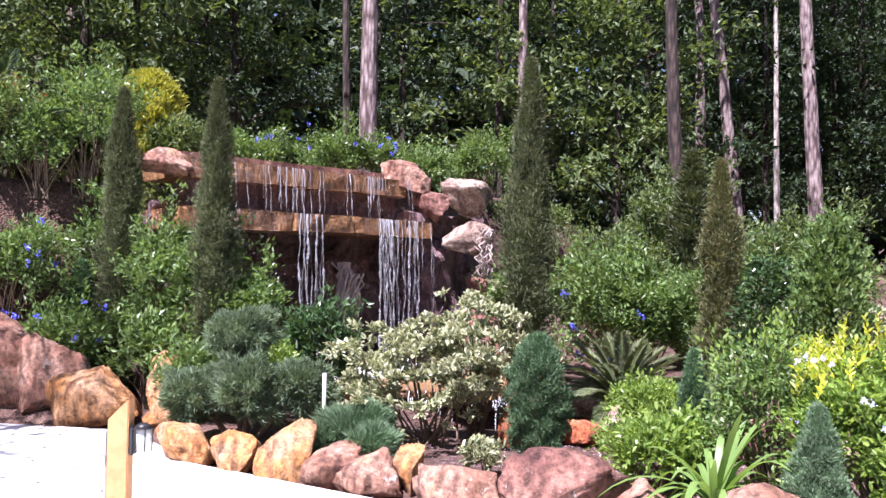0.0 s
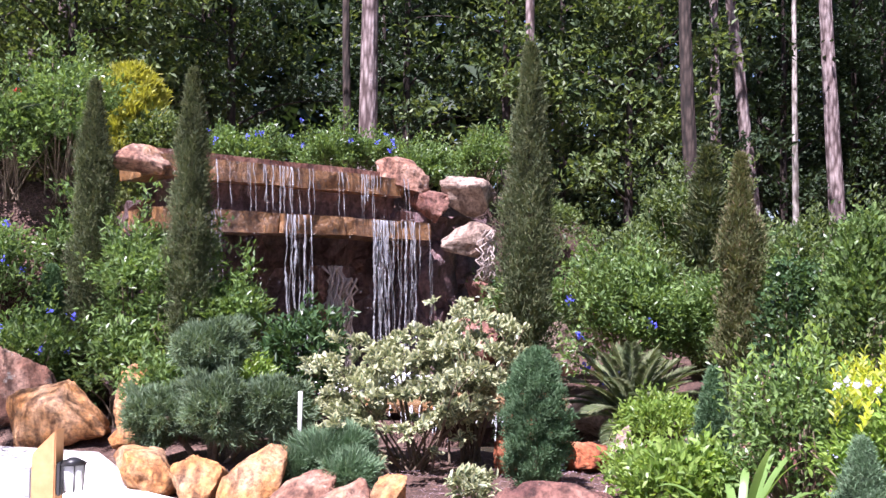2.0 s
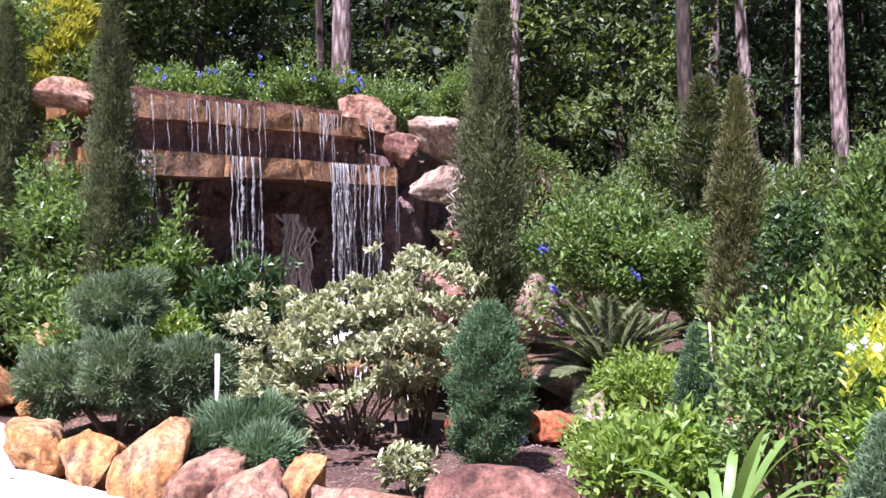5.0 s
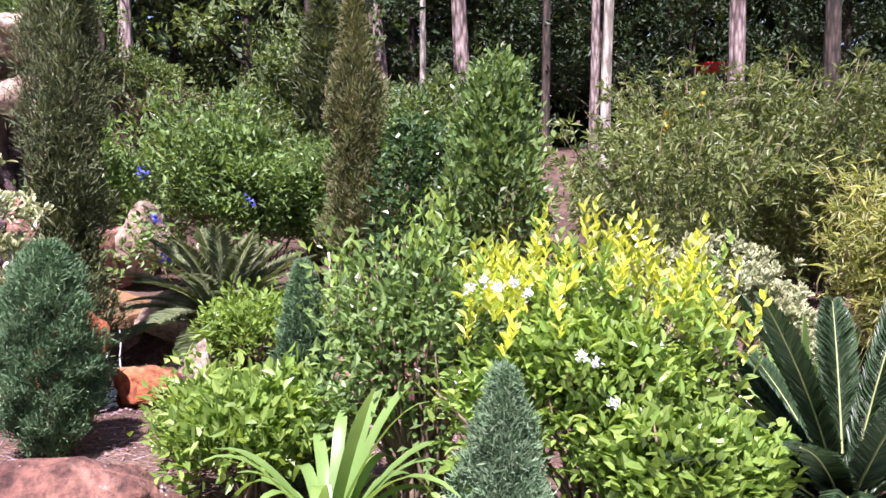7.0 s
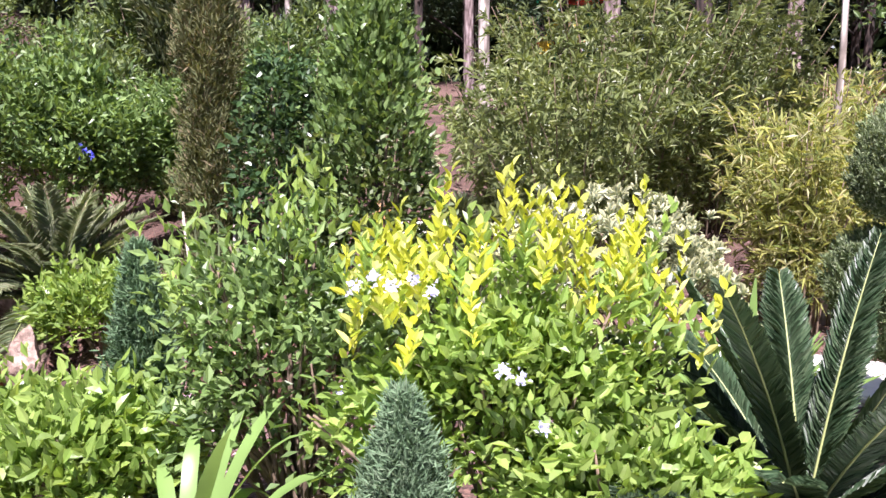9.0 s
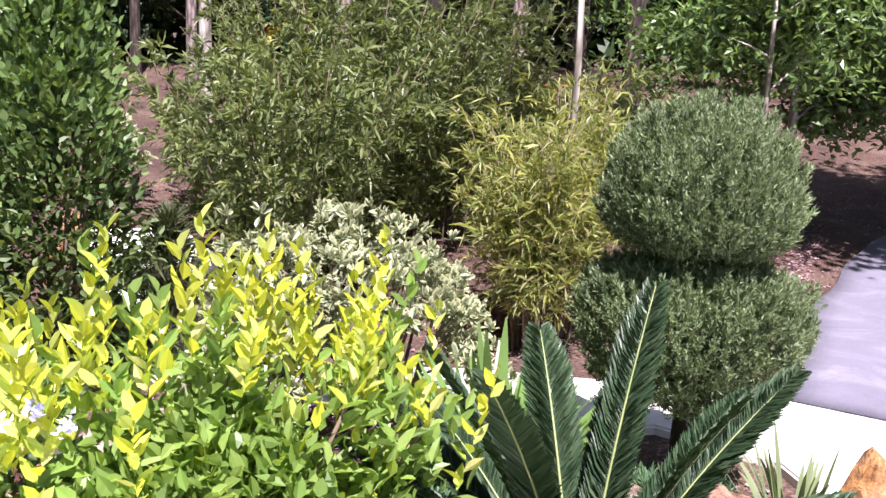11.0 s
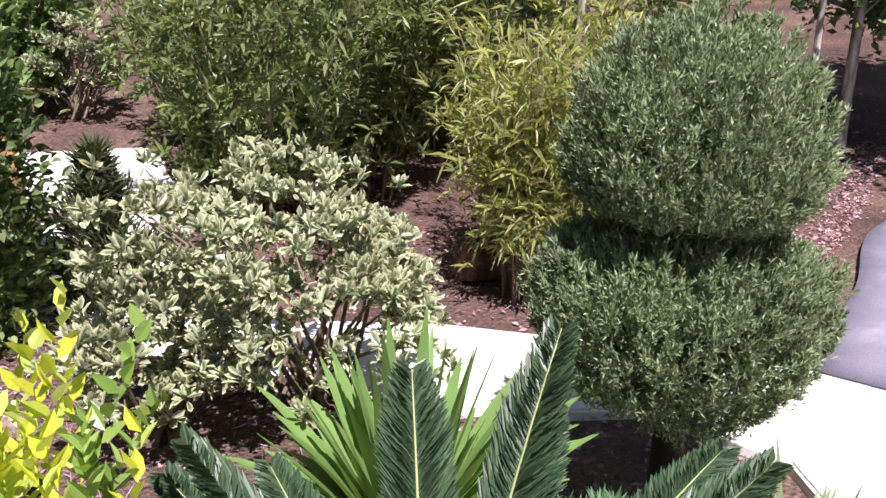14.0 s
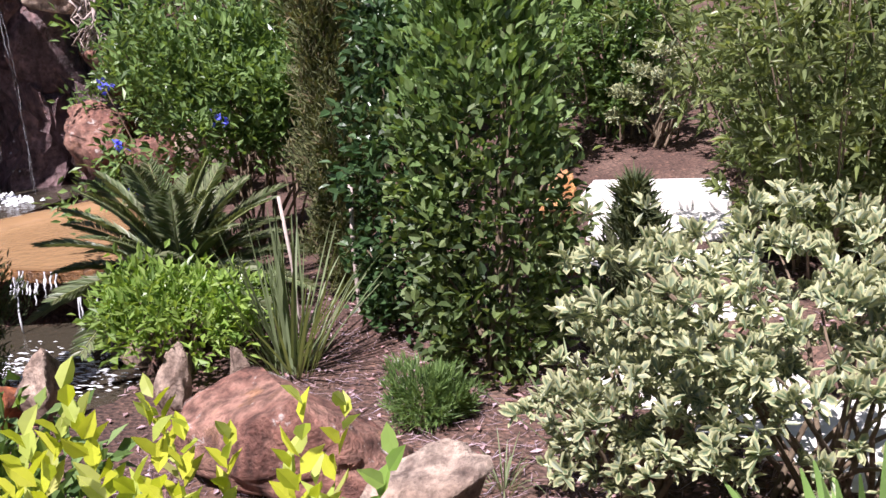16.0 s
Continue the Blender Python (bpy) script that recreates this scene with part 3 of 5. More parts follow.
def tree(name, at, height, r0, bark, label, crown=None, lean=(0.0, 0.0), seed=1, bow=0.0, crown_from=0.45, leaf=(0.16, 0.085), clumps=420, per=9,
         crown_r=2.0, category="tree", group="", limbs=7, leaf_mat=None, base_flare=1.25):
    """A tree: tapered trunk, limbs and a crown of leafy sprays with gaps."""
    rng = np.random.default_rng(seed)
    thing = empty(name, pose(*at), label, category, group)
    s = np.linspace(0, 1, 14)
    px = lean[0] * height * s + bow * np.sin(s * math.pi) + np.cumsum(rng.normal(size=14)) * 0.006 * height / 10
    py = lean[1] * height * s + np.cumsum(rng.normal(size=14)) * 0.006 * height / 10
    pts = np.stack([px, py, height * s - 0.15], 1)
    rad = r0 * (1 - 0.72 * s) * np.where(s < 0.03, base_flare, 1)
    V, T = tube_arrays(pts, rad, 12)
    part_arrays("trunk", V, T, bark, thing, smooth=True)
    tips, arms = [], []
    for i in range(limbs):
        q = crown_from + (1 - crown_from) * (i + 0.3) / limbs
        foot = np.array([np.interp(q, s, pts[:, k]) for k in range(3)])
        a = i * 2.4 + rng.normal() * 0.3
        reach = crown_r * (0.6 + 0.5 * rng.random()) * (1.15 - 0.6 * (q - crown_from) / max(0.05, 1 - crown_from))
        end = foot + np.array([math.cos(a) * reach, math.sin(a) * reach, reach * (0.15 + 0.5 * rng.random())])
        k = np.linspace(0, 1, 5)[:, None]
        line = foot + (end - foot) * k + np.array([0, 0, 1]) * np.sin(k * math.pi) * reach * 0.1
        arms.append(tube_arrays(line, np.linspace(r0 * 0.3, r0 * 0.06, 5), 6))
        tips.append((foot, end, reach))
    for arr in arms:
        part_arrays("limb", *arr, bark, thing, smooth=True)
    if leaf_mat is not None:
        C, Dd = [], []
        for foot, end, reach in tips:
            m = clumps // limbs
            along = 0.35 + 0.75 * rng.random(m)
            c = foot + (end - foot) * along[:, None] + rng.normal(size=(m, 3)) * np.array([0.34, 0.34, 0.22]) * reach
            C.append(c)
            Dd.append(unit(c - foot))
        C, Dd = np.concatenate(C), np.concatenate(Dd)
        n = len(C)
        P = np.repeat(C, per, 0) + rng.normal(size=(n * per, 3)) * np.array([1.3, 1.3, 0.72]) * leaf[0]
        D = unit(np.repeat(Dd, per, 0) * 0.5 + rng.normal(size=(n * per, 3)) * 0.7 - np.array([0, 0, 0.1]))
        V, T = leaf_arrays(P, D, leaf[0] * (0.65 + 0.6 * rng.random(n * per)), leaf[1], rng)
        part_arrays("crown", V, T, leaf_mat, thing)
    return thing


# ---- the ground ----
def smooth(a, b, v):
    t = np.clip((v - a) / (b - a), 0, 1)
    return t * t * (3 - 2 * t)


WALL = np.array([-3.65, 9.25])          # foot of the fall, its far end, along the lip and out from it
ALONG, OUT = np.array([0.535, 0.845]), np.array([0.845, -0.535])


def on_wall(s, o, z):
    p = WALL + ALONG * s + OUT * o
    return (float(p[0]), float(p[1]), z)


BED = [(-9, 7.6), (-4.8, 7.1), (-3.3, 7.2), (-2.0, 6.05), (-1.0, 5.7), (0.0, 5.35), (1.0, 5.35), (1.7, 5.1), (2.3, 4.75), (3.0, 4.5), (4.2, 4.6), (4.9, 4.85)]


WALKWAY = [(-14, -8), (9.5, -8), (9.0, 1.0), (7.25, 4.85), (6.46, 6.44), (5.85, 7.05), (5.2, 7.6), (4.45, 8.0), (4.35, 8.6), (3.45, 8.55), (3.55, 7.85), (4.2, 7.3), (4.85, 6.72),
           (5.55, 6.45), (5.75, 5.9), (5.5, 5.3), (5.0, 4.75), (4.2, 4.45), (3.0, 4.35), (2.3, 4.6), (1.7, 4.95), (1.0, 5.15), (0.0, 5.15), (-1.0, 5.5), (-2.0, 5.85), (-3.3, 7.0), (-4.8, 6.9), (-9, 7.4), (-14, 7.6)]


def inside(x, y, outline):
    """Which points lie inside an outline."""
    hit = np.zeros(np.shape(x), bool)
    for (x0, y0), (x1, y1) in zip(outline, outline[1:] + outline[:1]):
        if y0 != y1:
            hit ^= ((y0 > y) != (y1 > y)) & (x < (x1 - x0) * (y - y0) / (y1 - y0) + x0)
    return hit


def height(x, y):
    x, y = np.asarray(x, float), np.asarray(y, float)
    edge = np.interp(x, [p[0] for p in BED], [p[1] for p in BED])
    z = 0.13 * smooth(0.05, 0.4, y - edge) * (1 - smooth(4.6, 5.0, x))
    z = z + 0.12 * np.clip(y - 8.2, 0, 6.5) * smooth(0.5, 2.6, x) + 0.075 * np.clip(y - 14, 0, 16)
    back = -((x - WALL[0]) * OUT[0] + (y - WALL[1]) * OUT[1])
    hill = 2.75 * smooth(0.5, 1.9, back) * (1 - smooth(-1.6, 2.2, x))
    left = 2.4 * smooth(7.6, 13.0, y) * smooth(-3.0, -4.6, x)
    z = np.maximum(z, np.maximum(hill, left) + 0.09 * np.clip(y - 12, 0, 8) * smooth(1.0, -3.0, x))
    z = z + 0.5 * smooth(12, 19, x)
    s, o = (x - WALL[0]) * ALONG[0] + (y - WALL[1]) * ALONG[1], (x - WALL[0]) * OUT[0] + (y - WALL[1]) * OUT[1]
    up = smooth(1.1, 0.85, np.hypot((s - 1.6) / 1.9, (o - 0.55) / 1.15))
    z = z * (1 - up) + 0.02 * up
    low = smooth(1.15, 0.8, np.hypot((x - 0.05) / 1.15, (y - 8.7) / 0.8))
    low = np.maximum(low, smooth(1.1, 0.7, np.hypot((x - 0.8) / 0.58, (y - 7.92) / 0.62)))
    z = z * (1 - low) - 0.36 * low
    z = z + 0.06 * np.exp(-((x - 1.25) ** 2 + (y - 8.85) ** 2) / 0.35)
    z = np.where(inside(x, y, WALKWAY), np.minimum(z, 0.0), z)
    far = np.maximum(np.abs(x - 3) - 30, np.abs(y - 8) - 30)
    return z + 4.0 * smooth(0, 60, far) + 0.03 * np.sin(x * 1.7 + y) * smooth(0.2, 1, z)


xs = np.concatenate([[-400, -160, -70, -40, -25, -18], np.arange(-13, 19.1, 0.2), [22, 27, 35, 50, 90, 180, 400]])
ys = np.concatenate([[-400, -150, -60, -25, -10, -4, 0, 2], np.arange(3.6, 20.1, 0.2), [22, 25, 29, 35, 45, 70, 150, 400]])
gx, gy = np.meshgrid(xs, ys)
gz = height(gx, gy)
nx, ny = len(xs), len(ys)
ii = (np.arange(ny - 1)[:, None] * nx + np.arange(nx - 1)[None]).ravel()
part_arrays("ground", np.stack([gx.ravel(), gy.ravel(), gz.ravel()], 1), np.stack([ii, ii + 1, ii + nx + 1, ii + nx], 1), M["soil"], smooth=True)
tagged(bpy.data.objects["ground"], "reddish brown mulch and soil under pine straw", "ground", "", "structure")


def slab(name, outline, top, thick, material, label, category, kind="structure", rise=None):
    bm = bmesh.new()
    vs = [bm.verts.new((x, y, rise(x, y) if rise else top)) for x, y in outline]
    f = bm.faces.new(vs)
    if f.normal.z < 0:
        f.normal_flip()
    r = bmesh.ops.extrude_face_region(bm, geom=[f])
    for v in r["geom"]:
        if isinstance(v, bmesh.types.BMVert):
            v.co.z -= thick
    bmesh.ops.recalc_face_normals(bm, faces=bm.faces)
    bmesh.ops.bevel(bm, geom=[e for e in bm.edges if abs(e.verts[0].co.z - e.verts[1].co.z) < thick * 0.5 and min(e.verts[0].co.z, e.verts[1].co.z) > (rise(*e.verts[0].co.xy) if rise else top) - 0.01],
                    offset=0.012, segments=2, affect='EDGES')
    ob = part(name, bm, material, None, label)
    return tagged(ob, label, category, "", kind)


slab("pavement", WALKWAY, 0.05, 0.12, M["concrete"], "sunlit white concrete garden path", "path")
for i, (cx, cy, w, d, tn) in enumerate([(3.92, 8.86, 0.98, 0.62, 4), (3.92, 9.36, 0.95, 0.62, 2), (3.90, 9.86, 0.92, 0.62, -3), (3.88, 10.38, 0.95, 0.62, -6)]):
    bm = bmesh.new()
    bmesh.ops.create_cube(bm, size=1.0)
    for v in bm.verts:
        v.co = Vector((v.co.x * w * (1 + 0.04 * math.sin(i * 3 + v.co.y)), v.co.y * d, v.co.z * 0.2))
    bmesh.ops.bevel(bm, geom=bm.edges[:], offset=0.02, segments=2, affect='EDGES')
    st = part("step", bm, M["concrete"], None, "broad white concrete garden step")
    st.matrix_basis = pose(cx, cy, 0.04 + 0.085 * i + 0.05, 0, 0, tn)
    tagged(st, "broad white concrete garden step", "step", "garden steps", "structure")


# asphalt, a strip that follows the ground
left_edge = [(6.47, 6.41), (8.72, 7.93), (11.2, 9.2), (14.2, 9.9), (18.5, 10.5), (30.0, 13.6)]
right_edge = [(7.24, 4.88), (9.0, 6.05), (10.7, 7.1), (14.0, 8.1), (18.3, 8.8), (30.0, 11.4)]
q = np.linspace(0, 5, 70)
le, re_ = [np.stack([np.interp(q, range(6), [p[k] for p in side]) for k in (0, 1)], 1) for side in (left_edge, right_edge)]
V, T = [], []
for c in range(9):
    p = le + (re_ - le) * c / 8
    wob = 0.03 * np.sin(q * 9 + c) * (c in (0, 8))
    V.append(np.stack([p[:, 0], p[:, 1] + wob, height(p[:, 0], p[:, 1]) * smooth(0.05, 0.6, q) + 0.056], 1))
V = np.concatenate(V)
T = np.array([(c * 70 + k, (c + 1) * 70 + k, (c + 1) * 70 + k + 1, c * 70 + k + 1) for c in range(8) for k in range(69)])
V = np.concatenate([V, V - np.array([0, 0, 0.1])])
n0 = 9 * 70
skirt = [(k, k + 1, n0 + k + 1, n0 + k) for k in range(69)] + [(560 + k + 1, 560 + k, n0 + 560 + k, n0 + 560 + k + 1) for k in range(69)] + [(c * 70, (c + 1) * 70, n0 + (c + 1) * 70, n0 + c * 70) for c in range(8)]
road = part_arrays("road", V, np.concatenate([T, np.array(skirt)]), M["asphalt"], None, "", True)
tagged(road, "dusty grey asphalt cart path", "asphalt path", "", "structure")

# dark blot on the pavement
bm = bmesh.new()
bmesh.ops.create_circle(bm, cap_ends=True, segments=20, radius=0.11)
bmesh.ops.scale(bm, vec=(1.0, 0.75, 1), verts=bm.verts)
r = bmesh.ops.extrude_face_region(bm, geom=bm.faces[:])
bmesh.ops.translate(bm, vec=(0, 0, 0.008), verts=[v for v in r["geom"] if isinstance(v, bmesh.types.BMVert)])
drain = part("drain_cover", bm, M["galvanised"], None)
drain.matrix_basis = pose(-2.35, 5.98, 0.05)
tagged(drain, "small round grey drain cover set in concrete", "drain cover")

# ---- water, fall and its rocks ----
fall = empty("waterfall", pose(0, 0, 0), "garden waterfall spilling over two ochre stone ledges", "waterfall")


def wall_block(name, s0, s1, o0, o1, z0, z1, material, label, seed, rough_by=0.05, cuts=14, parent=fall):
    """A rough hewn block set along the wall."""
    bm = bmesh.new()
    bmesh.ops.create_cube(bm, size=1.0)
    bmesh.ops.subdivide_edges(bm, edges=bm.edges[:], cuts=cuts, use_grid_fill=True)
    off = Vector((seed * 7.1, seed * 3.3, seed))
    for v in bm.verts:
        s, o, z = s0 + (v.co.x + 0.5) * (s1 - s0), o0 + (v.co.y + 0.5) * (o1 - o0), z0 + (v.co.z + 0.5) * (z1 - z0)
        p = Vector((s, o, z))
        j = noise.noise_vector(p * 1.6 + off) * rough_by + noise.noise_vector(p * 6 + off) * rough_by * 0.45
        v.co = Vector(on_wall(s + j.x, o + j.y, z + j.z * 0.5))
    bmesh.ops.recalc_face_normals(bm, faces=bm.faces)
    return part(name, bm, material, parent, label, False)


wall_block("rock_wall", -0.6, 3.2, -1.3, -0.65, -0.1, 2.5, M["rock_wet"], "dark wet rock behind the falling water", 1, 0.22, 26)
wall_block("side_wall", 3.0, 4.6, -1.6, 0.05, -0.2, 2.5, M["rock_wet"], "dark wet rock beside the fall", 21, 0.25, 24)
wall_block("side_wall", 3.6, 4.5, -0.6, 0.25, -0.2, 1.7, M["rock_wet"], "dark wet rock beside the fall", 22, 0.25, 20)
wall_block("rock_band", -0.3, 2.95, -1.0, -0.22, 2.3, 2.78, M["rock_wet"], "dark wet rock between the ledges", 2, 0.06, 18)
for s0, s1, k in ((-0.6, 0.75, 3), (0.76, 1.95, 4), (1.96, 2.95, 5)):
    wall_block("upper_ledge", s0, s1, -1.0, 0.02 + 0.03 * math.sin(k), 2.72, 2.96, M["ledge"], "wet ochre stone lip", k, 0.035)
for s0, s1, k in ((-0.6, 0.8, 6), (0.81, 1.7, 7), (1.71, 2.5, 8), (2.51, 3.15, 9)):
    wall_block("lower_ledge", s0, s1, -1.0, 0.36 + 0.05 * math.sin(k * 2), 2.12 + 0.02 * math.sin(k), 2.36, M["ledge"], "wet ochre stone lip", k, 0.045)
wall_block("cap_stone", -0.5, 2.7, -1.1, -0.25, 2.97, 3.06, M["rock_dark"], "dark red coping stone", 10, 0.04)
wall_block("pillar", 1.66, 2.0, -0.35, -0.02, 0.0, 1.75, M["rock_dark"], "grey rock pillar under the lip", 11, 0.14)
wall_block("pool_sill", 0.9, 3.35, 1.3, 1.62, -0.3, 0.315, M["ledge"], "brown stone sill of the upper pool", 12, 0.03)

rng = np.random.default_rng(5)


def strand(s, o, z1, z0, r):
    """Falling water: one wavering thread that swells into drops and thins between them."""
    n = max(8, int((z1 - z0) / 0.022))
    k = np.linspace(0, 1, n)
    fallen = (z1 - z0) * k
    sway = np.cumsum(rng.normal(size=n)) * 0.0032
    drift = np.cumsum(rng.normal(size=n)) * 0.003
    rough = rng.random(n + 4) ** 2.2
    beads = (rough[:-4] + rough[2:-2] * 1.5 + rough[4:]) / 2.4 * np.clip(0.75 + 0.6 * np.sin(np.cumsum(rng.normal(size=n)) * 0.5), 0.1, 1.3)
    rad = r * np.where(fallen < 0.16, 0.8, 0.1 + 1.5 * beads) * np.minimum(1, (1.001 - k) * 12)
    pts = np.array([on_wall(s + a, o + 0.05 * math.sqrt(f) + d, z1 - f) for a, d, f in zip(sway, drift, fallen)])
    return tube_arrays(pts, np.maximum(rad, 0.0008), 5)


def curtain(count, s0, s1, o, top, foot, r):
    knots = s0 + (s1 - s0) * rng.random(max(4, count // 4))
    for a in range(count):
        s = knots[a % len(knots)] + rng.normal() * 0.11
        if s0 < s < s1:
            fall_to = foot if rng.random() < 0.55 else foot + (top - foot) * rng.random() * 0.8
            part_arrays("water_strand", *strand(s, o, top, fall_to, r * (0.5 + 1.2 * rng.random() ** 2)), M["fall"], fall, "thin white strand of falling water", True)


curtain(54, -0.4, 2.95, 0.07, 2.95, 2.36, 0.0065)
curtain(52, -0.4, 3.0, 0.45, 2.34, 0.33, 0.0075)
curtain(10, 2.05, 2.3, 0.45, 2.34, 0.33, 0.014)
curtain(6, 2.55, 2.75, 0.45, 2.34, 0.33, 0.012)
curtain(6, 0.75, 1.0, 0.45, 2.34, 0.33, 0.014)
drops = []
for a in range(150):
    c = np.array(on_wall(0.0 + 2.95 * rng.random(), 0.46 + 0.1 * rng.normal(), 0.35 + 1.95 * rng.random()))
    if rng.random() < 0.3:
        c = np.array(on_wall(2.9 * rng.random(), 0.1 + 0.03 * rng.normal(), 2.36 + 0.5 * rng.random()))
    q = 0.003 + 0.004 * rng.random()
    V = c + np.array([[1, 0, 0], [-1, 0, 0], [0, 1, 0], [0, -1, 0], [0, 0, 2.2], [0, 0, -1.5]]) * q
    drops.append((V, np.array([[0, 2, 4], [2, 1, 4], [1, 3, 4], [3, 0, 4], [2, 0, 5], [1, 2, 5], [3, 1, 5], [0, 3, 5]])))
tagged(part_arrays("spray", *joined(drops), M["fall"], fall, "bright falling drops"), kind="stuff")


def disc(name, centre, rx, ry, z, material, label, category, turn=0.0, seed=0, kind="structure"):
    a = np.linspace(0, 2 * math.pi, 60, endpoint=False)
    rr = np.linspace(0, 1, 14)
    V, T = [], []
    for i, q in enumerate(rr):
        for b in a:
            w = 1 + 0.08 * math.sin(3 * b + seed) + 0.05 * math.sin(5 * b + seed * 2)
            px, py = q * rx * w * math.cos(b), q * ry * w * math.sin(b)
            c, s = math.cos(turn), math.sin(turn)
            V.append((centre[0] + c * px - s * py, centre[1] + s * px + c * py, z))
    for i in range(13):
        for j in range(60):
            p, q = i * 60 + j, i * 60 + (j + 1) % 60
            T += [(p, p + 60, q + 60), (p, q + 60, q)]
    ob = part_arrays(name, np.array(V), np.array(T), material, None, label, True)
    return tagged(ob, label, category, "", kind)


TURN = math.atan2(ALONG[1], ALONG[0])
disc("water", on_wall(1.6, 0.5, 0)[:2], 1.75, 1.05, 0.325, M["water"], "dark rippled pool below the fall", "pond", TURN, 1)
disc("water", (0.08, 8.62), 1.15, 0.74, -0.12, M["water"], "dark lower pool with bright reflections", "pond", 0.4, 2)
disc("water", (0.72, 8.0), 0.55, 0.5, -0.135, M["water"], "shallow stream below the pool", "stream", 0.2, 3)
# foam under the strands
foam = []
for a in range(900):
    c = np.array(on_wall(0.1 + 2.8 * rng.random(), 0.48 + 0.22 * rng.normal(), 0.327 + 0.02 * rng.random()))
    q = 0.01 + 0.022 * rng.random()
    V = c + np.array([[1, 0, 0], [-1, 0, 0], [0, 1, 0], [0, -1, 0], [0.2, 0.1, 0.9]]) * q
    foam.append((V, np.array([[0, 2, 4], [2, 1, 4], [1, 3, 4], [3, 0, 4]])))
tagged(part_arrays("foam", *joined(foam), M["foam"], None, "white foam where the strands meet the pool", True), "", "foam", "", "stuff")
# the sheet of water over the sill, and the riffle below
k = 40
ss = np.linspace(0.95, 3.3, k)
rows = []
for o, z in ((1.32, 0.335), (1.6, 0.338), (1.67, 0.30), (1.71, 0.14), (1.73, -0.04)):
    rows.append([on_wall(s, o + 0.012 * math.sin(s * 23) + 0.02 * math.sin(s * 7), z) for s in ss])
V = np.array(rows).reshape(-1, 3)
T = np.array([(i * k + j, i * k + j + 1, (i + 1) * k + j + 1, (i + 1) * k + j) for i in range(4) for j in range(k - 1)])
sheet = part_arrays("water_sheet", V, T, M["sheet"], None, "", True)
tagged(sheet, "thin brown sheet of water over the sill", "water sheet")
riffle = []
for a in range(900):
    c = np.array((0.35 + 0.34 * rng.normal(), 8.4 + 0.2 * rng.normal(), -0.115 + 0.03 * rng.random()))
    q = 0.004 + 0.009 * rng.random()
    V = c + np.array([[2.4, 0, 0], [-2.4, 0, 0], [0, 0.8, 0], [0, -0.8, 0], [0.2, 0.1, 0.35]]) * q
    riffle.append((V, np.array([[0, 2, 4], [2, 1, 4], [1, 3, 4], [3, 0, 4]])))
tagged(part_arrays("riffle", *joined(riffle), M["foam"], None, "white broken water running between stones"), "", "riffle", "", "stuff")

# the shallow sunlit shelf between the two pools, undercut, with drips from its lip
shelf = [(-1.85, 9.2), (-1.55, 8.95), (-0.95, 9.12), (-0.3, 9.2), (0.1, 9.14), (0.42, 9.2), (0.6, 9.5), (0.35, 10.1), (-0.05, 10.7), (-0.4, 11.2), (-0.85, 10.95), (-1.3, 10.2)]
slab("rock_shelf", shelf, 0.295, 0.08, M["ledge"], "wet ochre rock shelf between two pools", "rock shelf")
slab("rock_bank", [(x, y + 0.34) for x, y in shelf], 0.214, 0.6, M["rock_wet"], "dark wet rock under the shelf", "rock bank")
slab("water", [(x * 0.99, y + 0.015) for x, y in shelf], 0.306, 0.008, M["sheet"], "thin brown sheet of water over the shelf", "pond")
drips = []
for a in range(46):
    x = -1.4 + 1.85 * rng.random()
    y = float(np.interp(x, [p[0] for p in shelf[:6]], [p[1] for p in shelf[:6]])) - 0.02
    z1 = 0.30 - (0.0 if a % 2 else 0.1 * rng.random())
    z0 = z1 - 0.06 - (0.34 if a % 3 == 0 else 0.12) * rng.random()
    q = np.linspace(0, 1, 6)
    line = np.stack([x + 0.006 * np.sin(q * 9 + a), y - 0.03 * q, z1 + (z0 - z1) * q], 1)
    drips.append(tube_arrays(line, 0.0035 + 0.004 * np.abs(np.sin(q * 11 + a)), 5))
tagged(part_arrays("drips", *joined(drips), M["foam"], None, "bright drips falling from the shelf's lip", True), "", "drips", "", "stuff")

# dry roots hanging beside the fall
for s, o, z, drop, sd in ((1.74, 0.14, 1.75, 2.1, 1), (1.92, 0.14, 1.6, 1.9, 2), (3.55, 0.98, 2.25, 1.0, 3), (4.05, 1.3, 1.45, 1.3, 4), (4.15, 1.75, 0.95, 0.9, 5)):
    rr = np.random.default_rng(sd)
    clump = empty("hanging_roots", pose(0, 0, 0), "pale dry roots hanging over dark rock", "roots")
    for a in range(20):
        n = 9
        q = np.linspace(0, 1, n)
        pts = np.array([on_wall(s + rr.normal() * 0.05 + x, o + rr.normal() * 0.04 + y, z - drop * b * (0.6 + 0.1 * a / 20))
                        for b, x, y in zip(q, np.cumsum(rr.normal(size=n)) * 0.02, np.cumsum(rr.normal(size=n)) * 0.018)])
        part_arrays("root", *tube_arrays(pts, np.linspace(0.017, 0.005, n), 5), M["root"], clump, smooth=True)


def gz_at(x, y):
    return float(height(np.array(x), np.array(y)))


